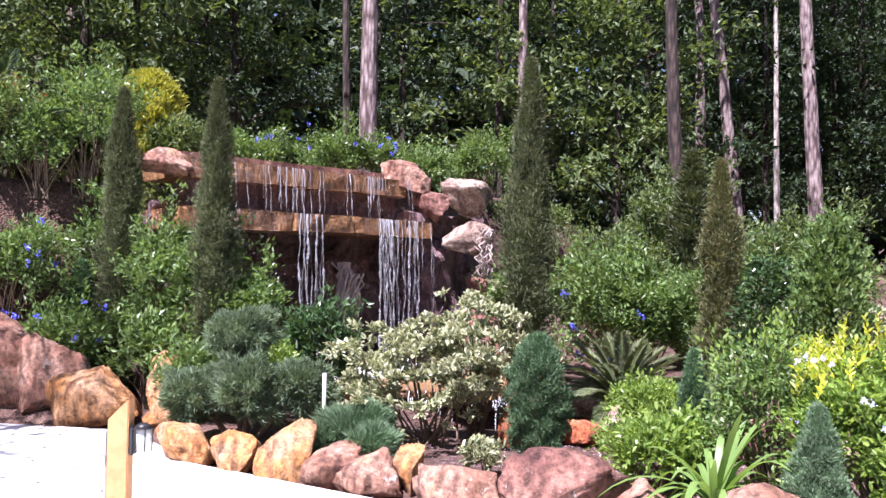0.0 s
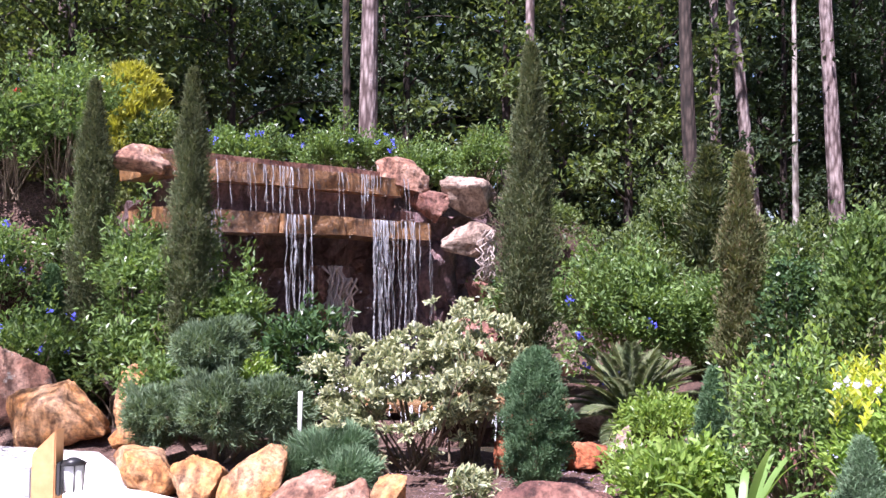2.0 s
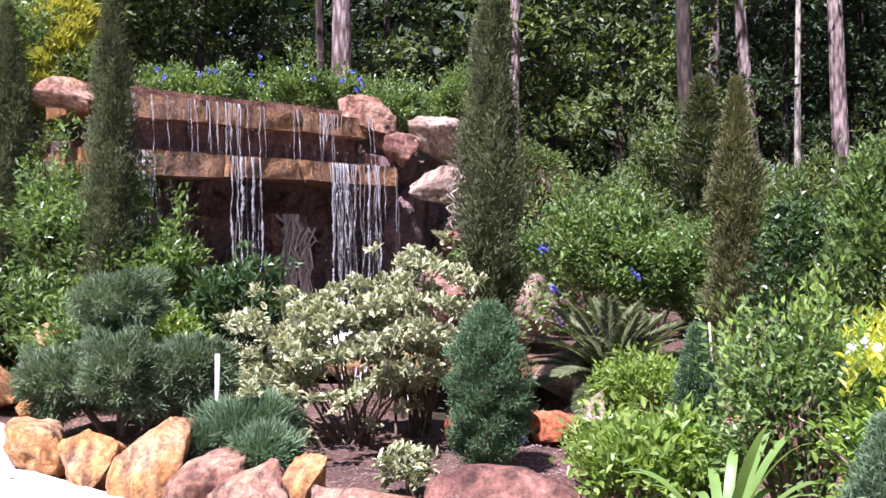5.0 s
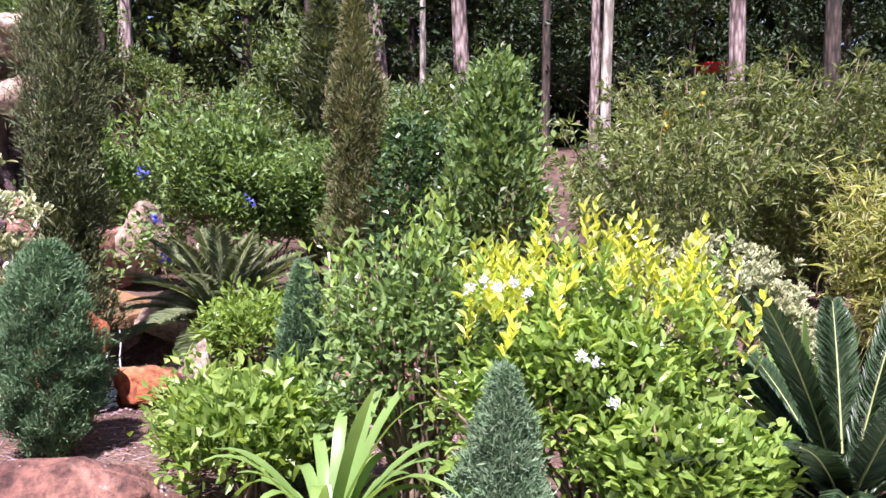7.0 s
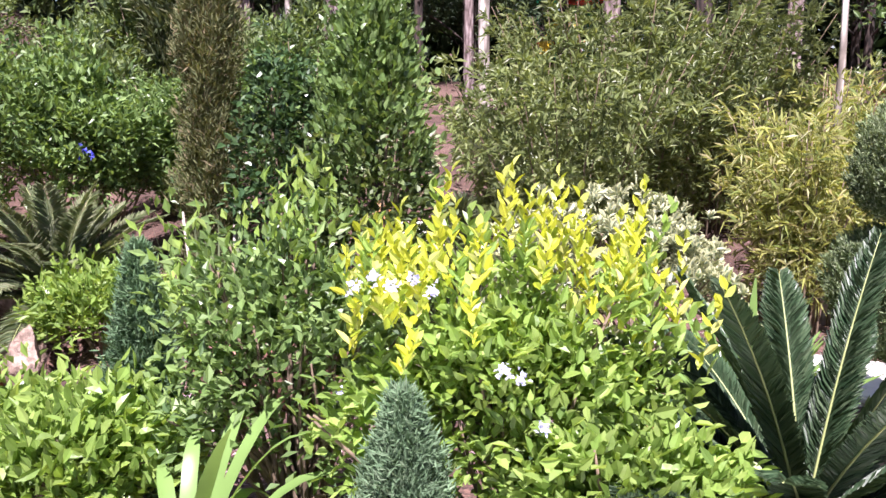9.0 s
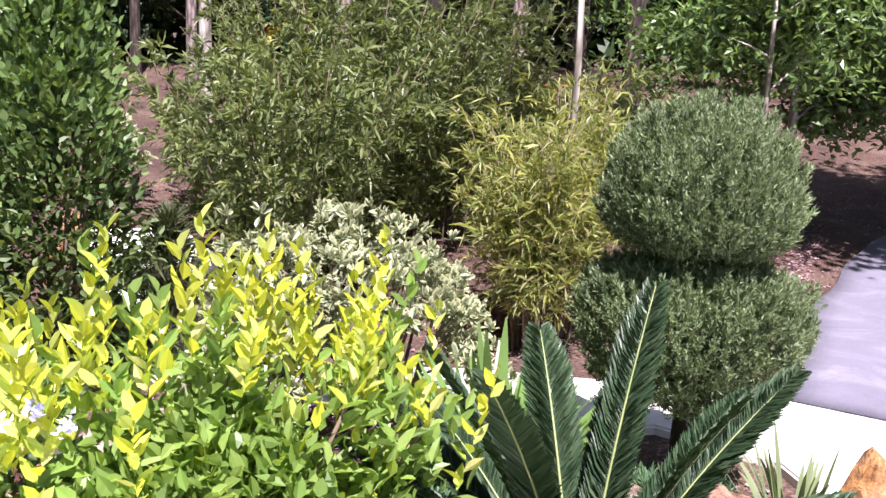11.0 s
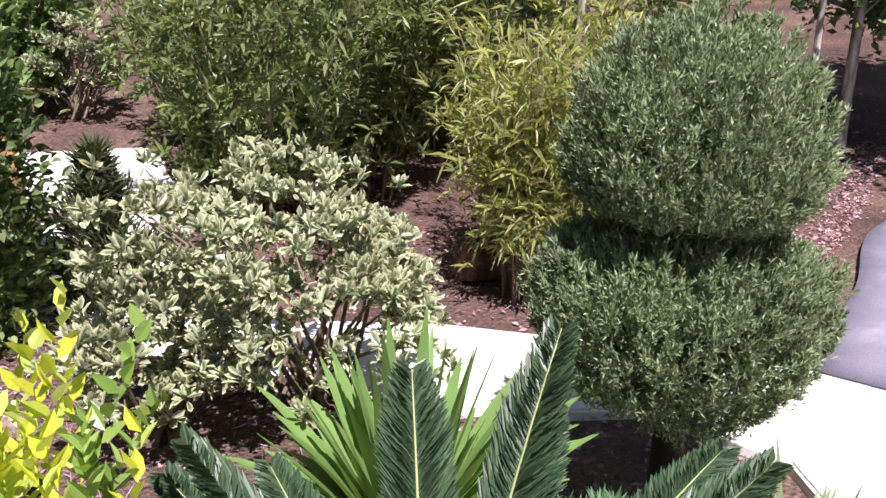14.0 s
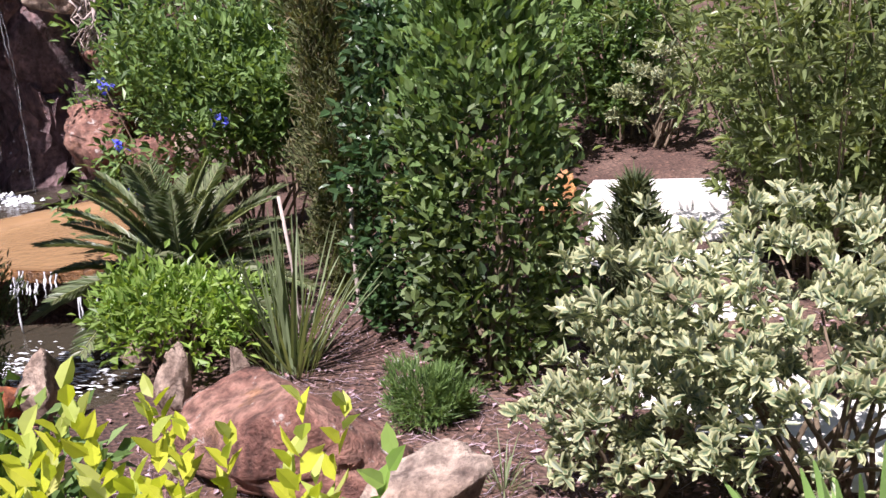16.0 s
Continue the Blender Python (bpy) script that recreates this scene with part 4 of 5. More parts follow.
# rocks of the fall
for (s, o, z, sx, sy, sz, mat, label, sd, tn) in (
        (3.02, -0.15, 2.92, 0.78, 0.7, 0.52, "rock_pink", "rounded pink boulder on top of the fall", 3, 20),
        (3.3, 0.1, 2.55, 0.75, 0.8, 0.55, "rock_dark", "rust brown boulder beside the ledge", 4, 70),
        (3.7, 0.4, 2.58, 1.12, 0.85, 0.62, "rock_pale", "pale cracked boulder beside the ledge", 5, 10),
        (3.62, 0.7, 2.05, 0.75, 0.7, 0.55, "rock_pale", "pale boulder over a dark hollow", 6, 40),
        (3.6, 0.8, 0.5, 0.85, 0.8, 1.05, "rock_dark", "rust brown boulder at the foot of the fall", 8, 10),
        (3.95, 0.8, 1.2, 0.85, 0.75, 0.8, "rock_dark", "brown layered boulder in the side of the fall", 7, 130),
        (3.45, -0.1, 1.2, 0.7, 0.8, 1.3, "rock_wet", "dark wet boulder in the cleft", 9, 0),
        (4.05, 1.35, 0.3, 1.05, 0.9, 0.8, "rock_dark", "brown cracked boulder at the pool's rim", 10, 80),
        (4.05, 1.7, 0.45, 0.85, 0.7, 0.75, "rock_pale", "pinkish boulder with dry vines", 21, 30),
        (-0.75, -0.15, 2.80, 0.85, 0.7, 0.42, "rock_pink", "pink boulder at the end of the fall", 11, 60),
        (-0.7, 0.2, 0.4, 1.05, 0.9, 1.0, "rock_wet", "dark wet boulder beside the fall", 14, 15),
        (0.2, 1.7, 0.1, 0.8, 0.9, 0.7, "rock_dark", "dark boulder at the pool's rim", 15, 15)):
    p = on_wall(s, o, z)
    boulder(p, (sx, sy, sz), M[mat], label, sd, tn, 8, 0.6, group="rocks of the fall", sink=0.3)

# stones along the bed's edge
for (x, y, sx, sy, sz, mat, label, sd, tn) in (
        (-5.35, 7.6, 1.3, 0.9, 1.0, "rock_pink", "large pink boulder at the path's edge", 31, 10),
        (-4.75, 7.6, 0.85, 0.7, 0.8, "rock_pink", "large pink boulder at the path's edge", 32, 200),
        (-3.9, 7.3, 0.85, 0.6, 0.7, "rock_orange", "blocky orange sandstone boulder", 233, 20),
        (-3.25, 7.5, 0.5, 0.45, 0.55, "rock_orange", "orange and brown boulder under leaves", 34, 80),
        (-3.1, 7.25, 0.4, 0.35, 0.4, "rock_orange", "small orange sandstone boulder", 35, 140),
        (-2.12, 6.02, 0.66, 0.46, 0.37, "rock_orange", "low orange sandstone boulder", 236, 150),
        (-1.62, 5.85, 0.52, 0.44, 0.41, "rock_orange", "upright orange sandstone boulder", 237, 40),
        (-1.15, 5.72, 0.5, 0.44, 0.46, "rock_orange", "tall orange streaked boulder", 238, 10),
        (-0.7, 5.58, 0.52, 0.42, 0.36, "rock_pink", "pinkish boulder behind the juniper", 39, 60),
        (-0.35, 5.42, 0.6, 0.42, 0.34, "rock_pink", "pale pink boulder below the juniper", 40, 0),
        (-0.06, 5.55, 0.26, 0.26, 0.34, "rock_orange", "small upright buff boulder", 41, 30),
        (0.35, 5.3, 0.62, 0.46, 0.36, "rock_pink", "low round pink boulder", 42, 20),
        (0.96, 5.28, 0.84, 0.5, 0.39, "rock_dark", "dark red boulder flecked with lichen", 43, 5),
        (1.60, 5.0, 0.62, 0.45, 0.31, "rock_pink", "pink boulder below strap leaves", 44, 50),
        (2.2, 4.62, 0.68, 0.5, 0.46, "rock_pink", "pink and orange boulder flecked with lichen", 45, 25),
        (2.75, 4.42, 0.5, 0.4, 0.36, "rock_pink", "pink boulder below the green shrub", 46, 125),
        (4.98, 5.0, 0.32, 0.28, 0.46, "rock_orange", "upright orange boulder at the bed's corner", 147, 20),
        (4.6, 4.85, 0.42, 0.36, 0.34, "rock_pink", "grey and pink boulder under palm fronds", 48, 70),
        (4.62, 5.25, 0.4, 0.34, 0.3, "rock_pink", "pale boulder among blades", 49, 70),
        (2.46, 7.0, 0.85, 0.66, 0.38, "rock_dark", "large red boulder with pale lichen", 50, 10),
        (3.04, 6.62, 0.5, 0.38, 0.34, "rock_pale", "pale triangular boulder in mulch", 251, 75),
        (2.08, 7.5, 0.15, 0.14, 0.36, "rock_pale", "small white upright stone", 52, 15),
        (1.75, 7.55, 0.12, 0.12, 0.28, "rock_pale", "small white upright stone", 53, 85),
        (3.75, 5.75, 0.26, 0.24, 0.2, "rock_orange", "small orange stone among leaves", 54, 45),
        (4.55, 5.6, 0.34, 0.28, 0.22, "rock_pale", "small pale stone in mulch", 55, 95),
        (0.92, 9.3, 0.8, 0.7, 0.56, "rock_pale", "pale pinkish boulder above the pool", 56, 30),
        (0.95, 8.75, 0.5, 0.45, 0.45, "rock_pale", "pale boulder at the water's edge", 57, 75),
        (0.97, 7.25, 0.4, 0.36, 0.27, "rock_rust", "rust red boulder in shade", 58, 120),
        (1.22, 7.36, 0.2, 0.2, 0.30, "rock_pale", "pale pinkish upright stone", 59, 10),
        (0.5, 7.05, 0.55, 0.5, 0.66, "rock_rust", "rust red boulder behind the shrub", 60, 33),
        (0.35, 8.0, 0.4, 0.3, 0.22, "rock_dark", "dark stone in the stream", 61, 33),
        (0.05, 8.25, 0.4, 0.3, 0.22, "rock_dark", "dark stone in the stream", 62, 99),
        (0.75, 8.45, 0.36, 0.3, 0.22, "rock_dark", "dark stone in the stream", 63, 61),
        (5.75, 8.25, 0.34, 0.3, 0.26, "rock_dark", "brown stone at the path's edge", 64, 61),
        (3.3, 9.15, 0.3, 0.3, 0.5, "rock_orange", "orange stone beside the steps", 65, 61)):
    boulder((x, y, gz_at(x, y)), (sx * 1.12, sy * 1.12, sz * 1.25), M[mat], label, sd, tn, 5, 0.6, group="garden boulders", sub=4)


# ---- planting round the fall ----
def g(x, y, dz=0.0):
    return (x, y, gz_at(x, y) + dz)


mound("juniper", g(-1.95, 6.6), [(-0.10, 0.1, 0.88, 0.34, 0.31), (-0.42, -0.1, 0.36, 0.29, 0.29), (0.14, -0.12, 0.44, 0.36, 0.31), (0.55, 0.05, 0.46, 0.28, 0.28)], M["juniper"],
      "mounded blue-green juniper trained in three rounded tiers", per=4200, seed=3)
mound("juniper", g(-0.66, 5.98), [(-0.05, 0.0, 0.24, 0.22, 0.17), (0.2, -0.14, 0.16, 0.17, 0.14), (-0.22, -0.06, 0.16, 0.16, 0.12), (0.1, 0.1, 0.3, 0.16, 0.12)], M["juniper_silver"],
      "low feathery blue-green juniper over boulders", per=1500, seed=4, spray=(0.10, 0.009), up=0.5)
shrub("variegated_shrub", g(-0.30, 6.85, -0.06), (0.94, 0.66, 0.58), M["variegated"], "spreading shrub with cream-edged leaves over bare stems",
      520, 15, (0.068, 0.032), 0.010, 1.0, 22, 5, 0.35, "blunt", lump=0.42, gather=0.5, billow=0.2, layers=0.26)
shrub("variegated_shrub", g(0.02, 7.25), (0.46, 0.42, 0.66), M["variegated"], "upright shrub with cream-edged leaves",
      210, 14, (0.066, 0.031), 0.012, 0.9, 18, 6, 0.6, "blunt", lump=0.3, gather=0.5, billow=0.2, layers=0.24)
shrub("variegated_shrub", g(0.45, 5.75), (0.16, 0.14, 0.16), M["variegated"], "small cream-edged seedling shrub beside boulders",
      34, 11, (0.07, 0.028), 0.02, 0.9, 8, 7, 0.5, "blunt", gather=0.5)
shrub("camellia", g(-1.75, 7.85), (0.5, 0.45, 0.62), M["deep"], "dark glossy evergreen shrub beside the pool", 300, 8, (0.085, 0.04), 0.04, 0.3, 20, 8)
shrub("small_shrub", g(-2.05, 7.35), (0.4, 0.3, 0.42), M["bright"], "yellow-green leafy shrub by the pool", 170, 8, (0.07, 0.03), 0.04, 0.5, 14, 9)
conifer("columnar_juniper", g(0.72, 6.35), 1.0, 0.19, M["juniper_blue"], "dense upright blue-green juniper", 12000, "egg", 10, (0.038, 0.0075), loose=0.08)
conifer("italian_cypress", g(0.36, 7.92), 4.15, 0.168, M["cypress"], "tall dark columnar cypress beside the pool", 18850, "column", 11, (0.055, 0.010), loose=0.24)
conifer("italian_cypress", g(-3.02, 7.95), 3.62, 0.155, M["cypress"], "tall dark columnar cypress in the bank", 14500, "column", 12, (0.055, 0.010), loose=0.24)
conifer("italian_cypress", g(-4.42, 8.3), 3.65, 0.165, M["cypress"], "tall dark columnar cypress in the bank", 14500, "column", 13, (0.055, 0.010), loose=0.24)
conifer("blue_conifer", g(-5.0, 8.4), 1.55, 0.26, M["juniper_blue"], "narrow blue-grey conifer in the bank", 6000, "cone", 14, (0.075, 0.015))
conifer("italian_cypress", g(2.16, 8.85), 2.65, 0.145, M["cypress_brown"], "browning columnar cypress tied to a stake", 11600, "column", 15, (0.055, 0.010), loose=0.24)
conifer("italian_cypress", g(1.88, 11.6), 2.85, 0.22, M["cypress"], "dark columnar cypress behind the shrubs", 4200, "column", 16, (0.13, 0.03))
conifer("golden_thuja", g(-5.6, 10.6), 1.65, 0.44, M["thuja"], "golden yellow thuja on the bank", 3600, "egg", 17, (0.13, 0.035))
conifer("blue_conifer", g(1.9, 5.9), 0.95, 0.165, M["juniper_blue"], "small blue-green conifer among leaves", 7000, "cone", 18, (0.036, 0.007))
conifer("blue_juniper", g(2.57, 4.80), 0.84, 0.16, M["juniper_silver"], "silvery blue upright juniper", 15000, "spire", 19, (0.034, 0.0065), loose=0.09)

# bank to the west of the fall
for (x, y, rx, rz, mat, label, sd, n) in (
        (-4.9, 7.95, 0.75, 0.62, "green", "blue-flowered plumbago on the bank", 21, 420),
        (-3.7, 7.85, 0.55, 0.62, "green", "leafy green shrub above boulders", 22, 320),
        (-2.75, 7.35, 0.5, 0.42, "green", "low green shrub above boulders", 23, 280),
        (-3.35, 8.2, 0.48, 1.2, "green", "tall green shrub in the bank", 24, 360),
        (-2.72, 8.2, 0.55, 0.98, "green", "green shrub before the fall", 25, 380),
        (-5.6, 9.2, 0.9, 1.05, "green", "green shrub on the bank", 26, 420),
        (-4.9, 9.7, 0.6, 0.55, "olive", "green shrub below the thuja", 27, 360),
        (-5.7, 8.05, 0.75, 0.62, "green", "blue-flowered plumbago over the boulders", 35, 420),
        (-6.7, 8.2, 0.8, 0.7, "green", "green shrub at the path's edge", 36, 420),
        (-5.0, 9.0, 0.6, 0.95, "green", "green shrub between the cypresses", 37, 320),
        (-6.4, 9.3, 0.7, 0.5, "olive", "rounded green shrub on the bank", 38, 380),
        (-3.85, 8.2, 0.46, 1.25, "green", "green shrub beside the fall", 39, 360),
        (-7.6, 8.0, 0.9, 0.8, "green", "green shrub at the far end of the bank", 40, 420),
        (-7.5, 9.7, 0.9, 0.7, "forest", "rough green shrub on the bank", 28, 520),
        (-7.6, 11.6, 0.8, 0.6, "olive", "low green shrub on the bank", 29, 320),
        (-5.2, 12.6, 1.1, 0.62, "green", "blue-flowered plumbago above the fall", 30, 620),
        (-3.6, 13.3, 1.1, 0.6, "green", "blue-flowered plumbago above the fall", 31, 620),
        (-2.6, 14.1, 0.9, 0.55, "green", "leafy shrub above the fall", 32, 420),
        (-1.2, 13.9, 0.95, 0.8, "bright", "yellow-green shrub above the fall", 33, 420),
        (-0.5, 11.9, 0.6, 0.95, "green", "green shrub beside the boulders of the fall", 48, 360),
        (-7.3, 10.5, 0.85, 0.75, "forest", "rough green shrub on the slope", 145, 460),
        (-6.3, 10.2, 0.75, 0.7, "green", "green shrub on the slope", 146, 420),
        (-5.1, 10.4, 0.6, 0.6, "forest", "green shrub on the slope", 147, 360),
        (-8.6, 10.3, 0.9, 0.8, "forest", "green shrub on the slope", 148, 420),
        (-7.0, 9.7, 0.6, 0.6, "green", "low green shrub on the slope", 149, 300),
        (-6.0, 9.75, 0.6, 0.55, "forest", "low green shrub on the slope", 150, 300),
        (-8.0, 9.5, 0.65, 0.6, "green", "low green shrub on the slope", 151, 300),
        (-5.9, 8.75, 0.65, 0.75, "green", "low green shrub on the crest of the bank", 141, 260),
        (-6.5, 8.55, 0.65, 0.75, "olive", "low green shrub on the crest of the bank", 142, 260),
        (-0.9, 16.1, 1.2, 0.8, "forest", "green shrub on the slope behind the fall", 143, 420),
        (-1.9, 15.4, 1.1, 0.7, "green", "green shrub on the slope behind the fall", 144, 420),
        (-0.2, 13.2, 1.1, 0.95, "green", "green shrub behind the boulders", 34, 560)):
    t = shrub("shrub", g(x, y), (rx, rx * 0.85, rz), M[mat], label, n * 2 // 3, 17, (0.075, 0.034), 0.055, 0.5, 18, sd, 0.6, group="bank shrubs", lump=0.36, gather=0.7, billow=0.62)
    if "blue" in label:
        r2 = np.random.default_rng(sd)
        blossoms(t, [(math.cos(a) * rx * 0.8, -abs(math.sin(a)) * rx * 0.75, rz * (1.0 + 0.8 * r2.random())) for a in r2.random(9) * 6.28], M["blue_flower"], sd, 0.035, 10, "pale blue flower cluster")
    if "rough" in label:
        blossoms(t, [(0.9, -0.6, 1.3), (1.0, -0.6, 1.1), (0.7, -0.9, 1.2)], M["red_flower"], sd, 0.06, 10, "red flower")
sago(g(-6.9, 8.9), 20, 1.7, "sago palm with arching fronds on the bank", 8, (18, 80), width=0.2)

# shrubs to the east of the fall
for (x, y, rx, rz, mat, label, sd, n, lf) in (
        (1.25, 10.0, 1.05, 0.95, "green", "blue-flowered plumbago east of the pool", 41, 900, (0.075, 0.034)),
        (2.2, 10.4, 0.9, 0.85, "green", "leafy green shrub behind the cypress", 42, 620, (0.06, 0.026)),
        (0.9, 12.0, 1.25, 1.2, "forest", "large green shrub behind the plumbago", 43, 760, (0.085, 0.036)),
        (2.9, 12.9, 1.3, 1.05, "forest", "large green shrub below the pines", 44, 700, (0.085, 0.036)),
        (3.6, 14.0, 1.0, 0.5, "olive", "green shrub below the pines", 45, 560, (0.085, 0.034)),
        (1.5, 14.8, 1.6, 1.6, "forest", "large green shrub at the wood's edge", 46, 760, (0.1, 0.042))):
    t = shrub("shrub", g(x, y), (rx, rx * 0.85, rz), M[mat], label, n * 2 // 3, 20, lf, 0.06, 0.5, 20, sd, 0.6, group="shrubs below the wood", lump=0.38, gather=0.7, billow=0.62)
    if "blue" in label:
        blossoms(t, [(-0.55, -0.75, 0.55), (-0.62, -0.72, 0.86), (-0.35, -0.8, 0.42), (-0.2, -0.85, 0.5), (-0.75, -0.55, 1.2), (0.1, -0.8, 1.0)], M["blue_flower"], sd, 0.04, 12, "blue flower cluster")
sago(g(1.2, 8.75, 0.1), 40, 0.84, "sago palm with arching olive green fronds by the pool", 9, (14, 84), "sago_olive", width=0.14, arch=0.55, fine=0.012, leaflets=110, forward=0.8)

# ---- the bed that the path rounds ----
shrub("gardenia", g(2.36, 5.5), (0.39, 0.32, 0.62), M["green"], "airy green shrub with a few white flowers", 400, 11, (0.048, 0.025), 0.05, 0.5, 52, 51, 0.5, extra=(M["bright"], 0.85, 1.0), lump=0.35)
blossoms(bpy.data.objects["gardenia"], [(0.12, -0.34, 0.62)], M["white_flower"], 51, 0.03, 10, "white flower")
shrub("leafy_groundcover", g(1.72, 5.66), (0.42, 0.32, 0.28), M["bright"], "low bright green leafy plant", 300, 8, (0.06, 0.030), 0.04, 0.6, 12, 52, 0.6, True, billow=0.55)
shrub("leafy_groundcover", g(1.45, 6.2), (0.3, 0.3, 0.22), M["bright"], "low yellow-green leafy plant", 150, 7, (0.055, 0.028), 0.04, 0.6, 10, 53)
strap_plant("agapanthus", g(2.02, 5.08, 0.2), 40, 0.84, 0.046, M["strap"], "clump of arching bright green strap leaves", 54, 0.92, 1.45)
yel = shrub("yellow_shrub", g(2.95, 5.0), (0.56, 0.25, 0.57), M["bright"], "green shrub with bright yellow new shoots and white flowers",
            700, 8, (0.048, 0.025), 0.035, 0.5, 26, 55, 0.6, True, (M["lime"], 0.95, 1.0), billow=0.55)
rng = np.random.default_rng(551)
for i in range(78):
    sx = rng.uniform(-0.52, 0.42)
    sy = rng.normal() * 0.11
    foot = np.array([sx, sy, 0.98 - (0.38 if sx > 0 else 0.22) * (sx / 0.62) ** 2 - 1.2 * sy ** 2 + rng.normal() * 0.05])
    tall = (0.10 if sx < 0.05 else 0.14) + 0.14 * rng.random()
    way = unit(np.array([rng.normal() * 0.25, rng.normal() * 0.25, 1.0]))
    k = 13
    q = np.linspace(0.05, 1, k)
    ang = np.arange(k) * 2.4 + rng.random() * 6
    out = np.stack([np.cos(ang), np.sin(ang), 0.9 + 0.5 * q], 1)
    V1 = leaf_arrays(foot + way * tall * q[:, None], unit(out + rng.normal(size=(k, 3)) * 0.15), 0.054 * (1.1 - 0.35 * q), 0.022, rng, six=True)
    part_arrays("shoot", *V1, M["lime"] if rng.random() < 0.72 else M["bright"], yel, "upright shoot of yellow leaves")
blossoms(yel, [(-0.48, -0.12, 0.99), (-0.44, -0.17, 1.02), (-0.40, -0.19, 1.0), (-0.35, -0.2, 1.02), (-0.31, -0.21, 0.99), (-0.15, -0.27, 0.8), (-0.11, -0.28, 0.78), (-0.05, -0.28, 0.65)], M["white_flower"], 55, 0.014, 26, "white flower cluster")
shrub("green_shrub", g(3.16, 4.76), (0.40, 0.26, 0.40), M["bright"], "bright green leafy shrub at the bed's edge", 520, 8, (0.052, 0.029), 0.032, 0.5, 16, 56, 0.65, True, billow=0.55)
sago(g(3.80, 4.93), 31, 0.9, "large sago palm with upright dark green fronds", 57, (6, 72), start=20, width=0.105, fine=0.021, leaflets=300, forward=0.95)
strap_plant("agapanthus", g(4.2, 5.88), 120, 0.70, 0.05, M["strap"], "dense clump of bright green strap leaves", 58, 1.12, 0.3)
mound("creeping_juniper", g(3.55, 5.85), [(0, 0, 0.06, 0.36, 0.12), (0.35, 0.05, 0.05, 0.3, 0.1)], M["juniper_blue"], "low creeping grey-green juniper", per=1300, seed=59, spray=(0.06, 0.012))
mound("creeping_juniper", g(4.75, 5.6), [(0, 0, 0.06, 0.3, 0.12)], M["juniper_blue"], "low creeping grey-green juniper", per=1100, seed=60, spray=(0.06, 0.012))
strap_plant("flax_lily", g(5.1, 5.3), 90, 0.56, 0.02, M["spike"], "tuft of stiff grey-green blades", 61, 1.05, 0.75)
mound("rosemary", g(2.86, 7.45), [(0, 0, 0.12, 0.16, 0.14), (0.1, 0.05, 0.08, 0.12, 0.1)], M["green"], "small feathery green shrub in mulch", per=900, seed=62, spray=(0.05, 0.006), up=0.8)
strap_plant("flax_lily", g(2.12, 7.95), 110, 0.74, 0.013, M["spike"], "tuft of upright grey-green blades", 63, 1.35, 0.2, spread=0.12)
shrub("leafy_groundcover", g(1.55, 7.95), (0.48, 0.34, 0.27), M["bright"], "low yellow-green leafy shrub by the pool", 330, 8, (0.06, 0.026), 0.04, 0.6, 12, 64)
strap_plant("flax_lily", g(3.52, 7.1), 16, 0.5, 0.016, M["spike"], "thin tuft of grey-green blades", 65, 1.3, 0.2)
strap_plant("grass_tuft", g(3.25, 6.95), 40, 0.25, 0.004, M["spike"], "small dry grass tuft", 66, 1.0, 0.7)
strap_plant("lavender", g(2.72, 5.85), 36, 0.42, 0.012, M["spike"], "tuft of grey-green stems", 67, 1.3, 0.2)
# upper sprays take the lighter green leaf, lower ones the darker
shrub("climbing_shrub", g(3.08, 8.05), (0.34, 0.34, 1.0), M["forest"], "tall leafy dark green shrub beside the steps", 760, 9, (0.056, 0.036), 0.05, 0.2, 14, 68, 0.7, True, extra=(M["green"], 0.55, 1.0), column=True)
shrub("climbing_shrub", g(2.6, 8.55), (0.28, 0.28, 0.8), M["deep"], "leafy dark green shrub with lighter shoots", 400, 9, (0.056, 0.036), 0.05, 0.2, 16, 69, 0.7, True, column=True)
conifer("dwarf_conifer", g(3.72, 8.45), 0.86, 0.19, M["cypress"], "small dark feathery conifer beside the steps", 1100, "cone", 70, (0.11, 0.014), loose=0.5)
shrub("variegated_shrub", g(4.28, 6.92), (0.84, 0.66, 0.48), M["variegated"], "wide shrub with cream-edged leaves above the path",
      560, 15, (0.050, 0.020), 0.006, 1.1, 22, 71, 0.5, "blunt", lump=0.42, gather=0.55, billow=0.2, layers=0.17)
shrub("variegated_shrub", g(3.72, 6.85), (0.45, 0.42, 0.33), M["variegated"], "low shrub with cream-edged leaves in mulch",
      190, 15, (0.050, 0.020), 0.006, 1.1, 14, 72, 0.4, "blunt", lump=0.4, gather=0.55, billow=0.2, layers=0.16)
shrub("variegated_shrub", g(3.95, 11.6), (0.5, 0.4, 0.42), M["variegated"], "cream-leaved shrub above the steps", 190, 12, (0.060, 0.024), 0.012, 0.9, 16, 73, 0.6, "blunt", gather=0.5, layers=0.2)

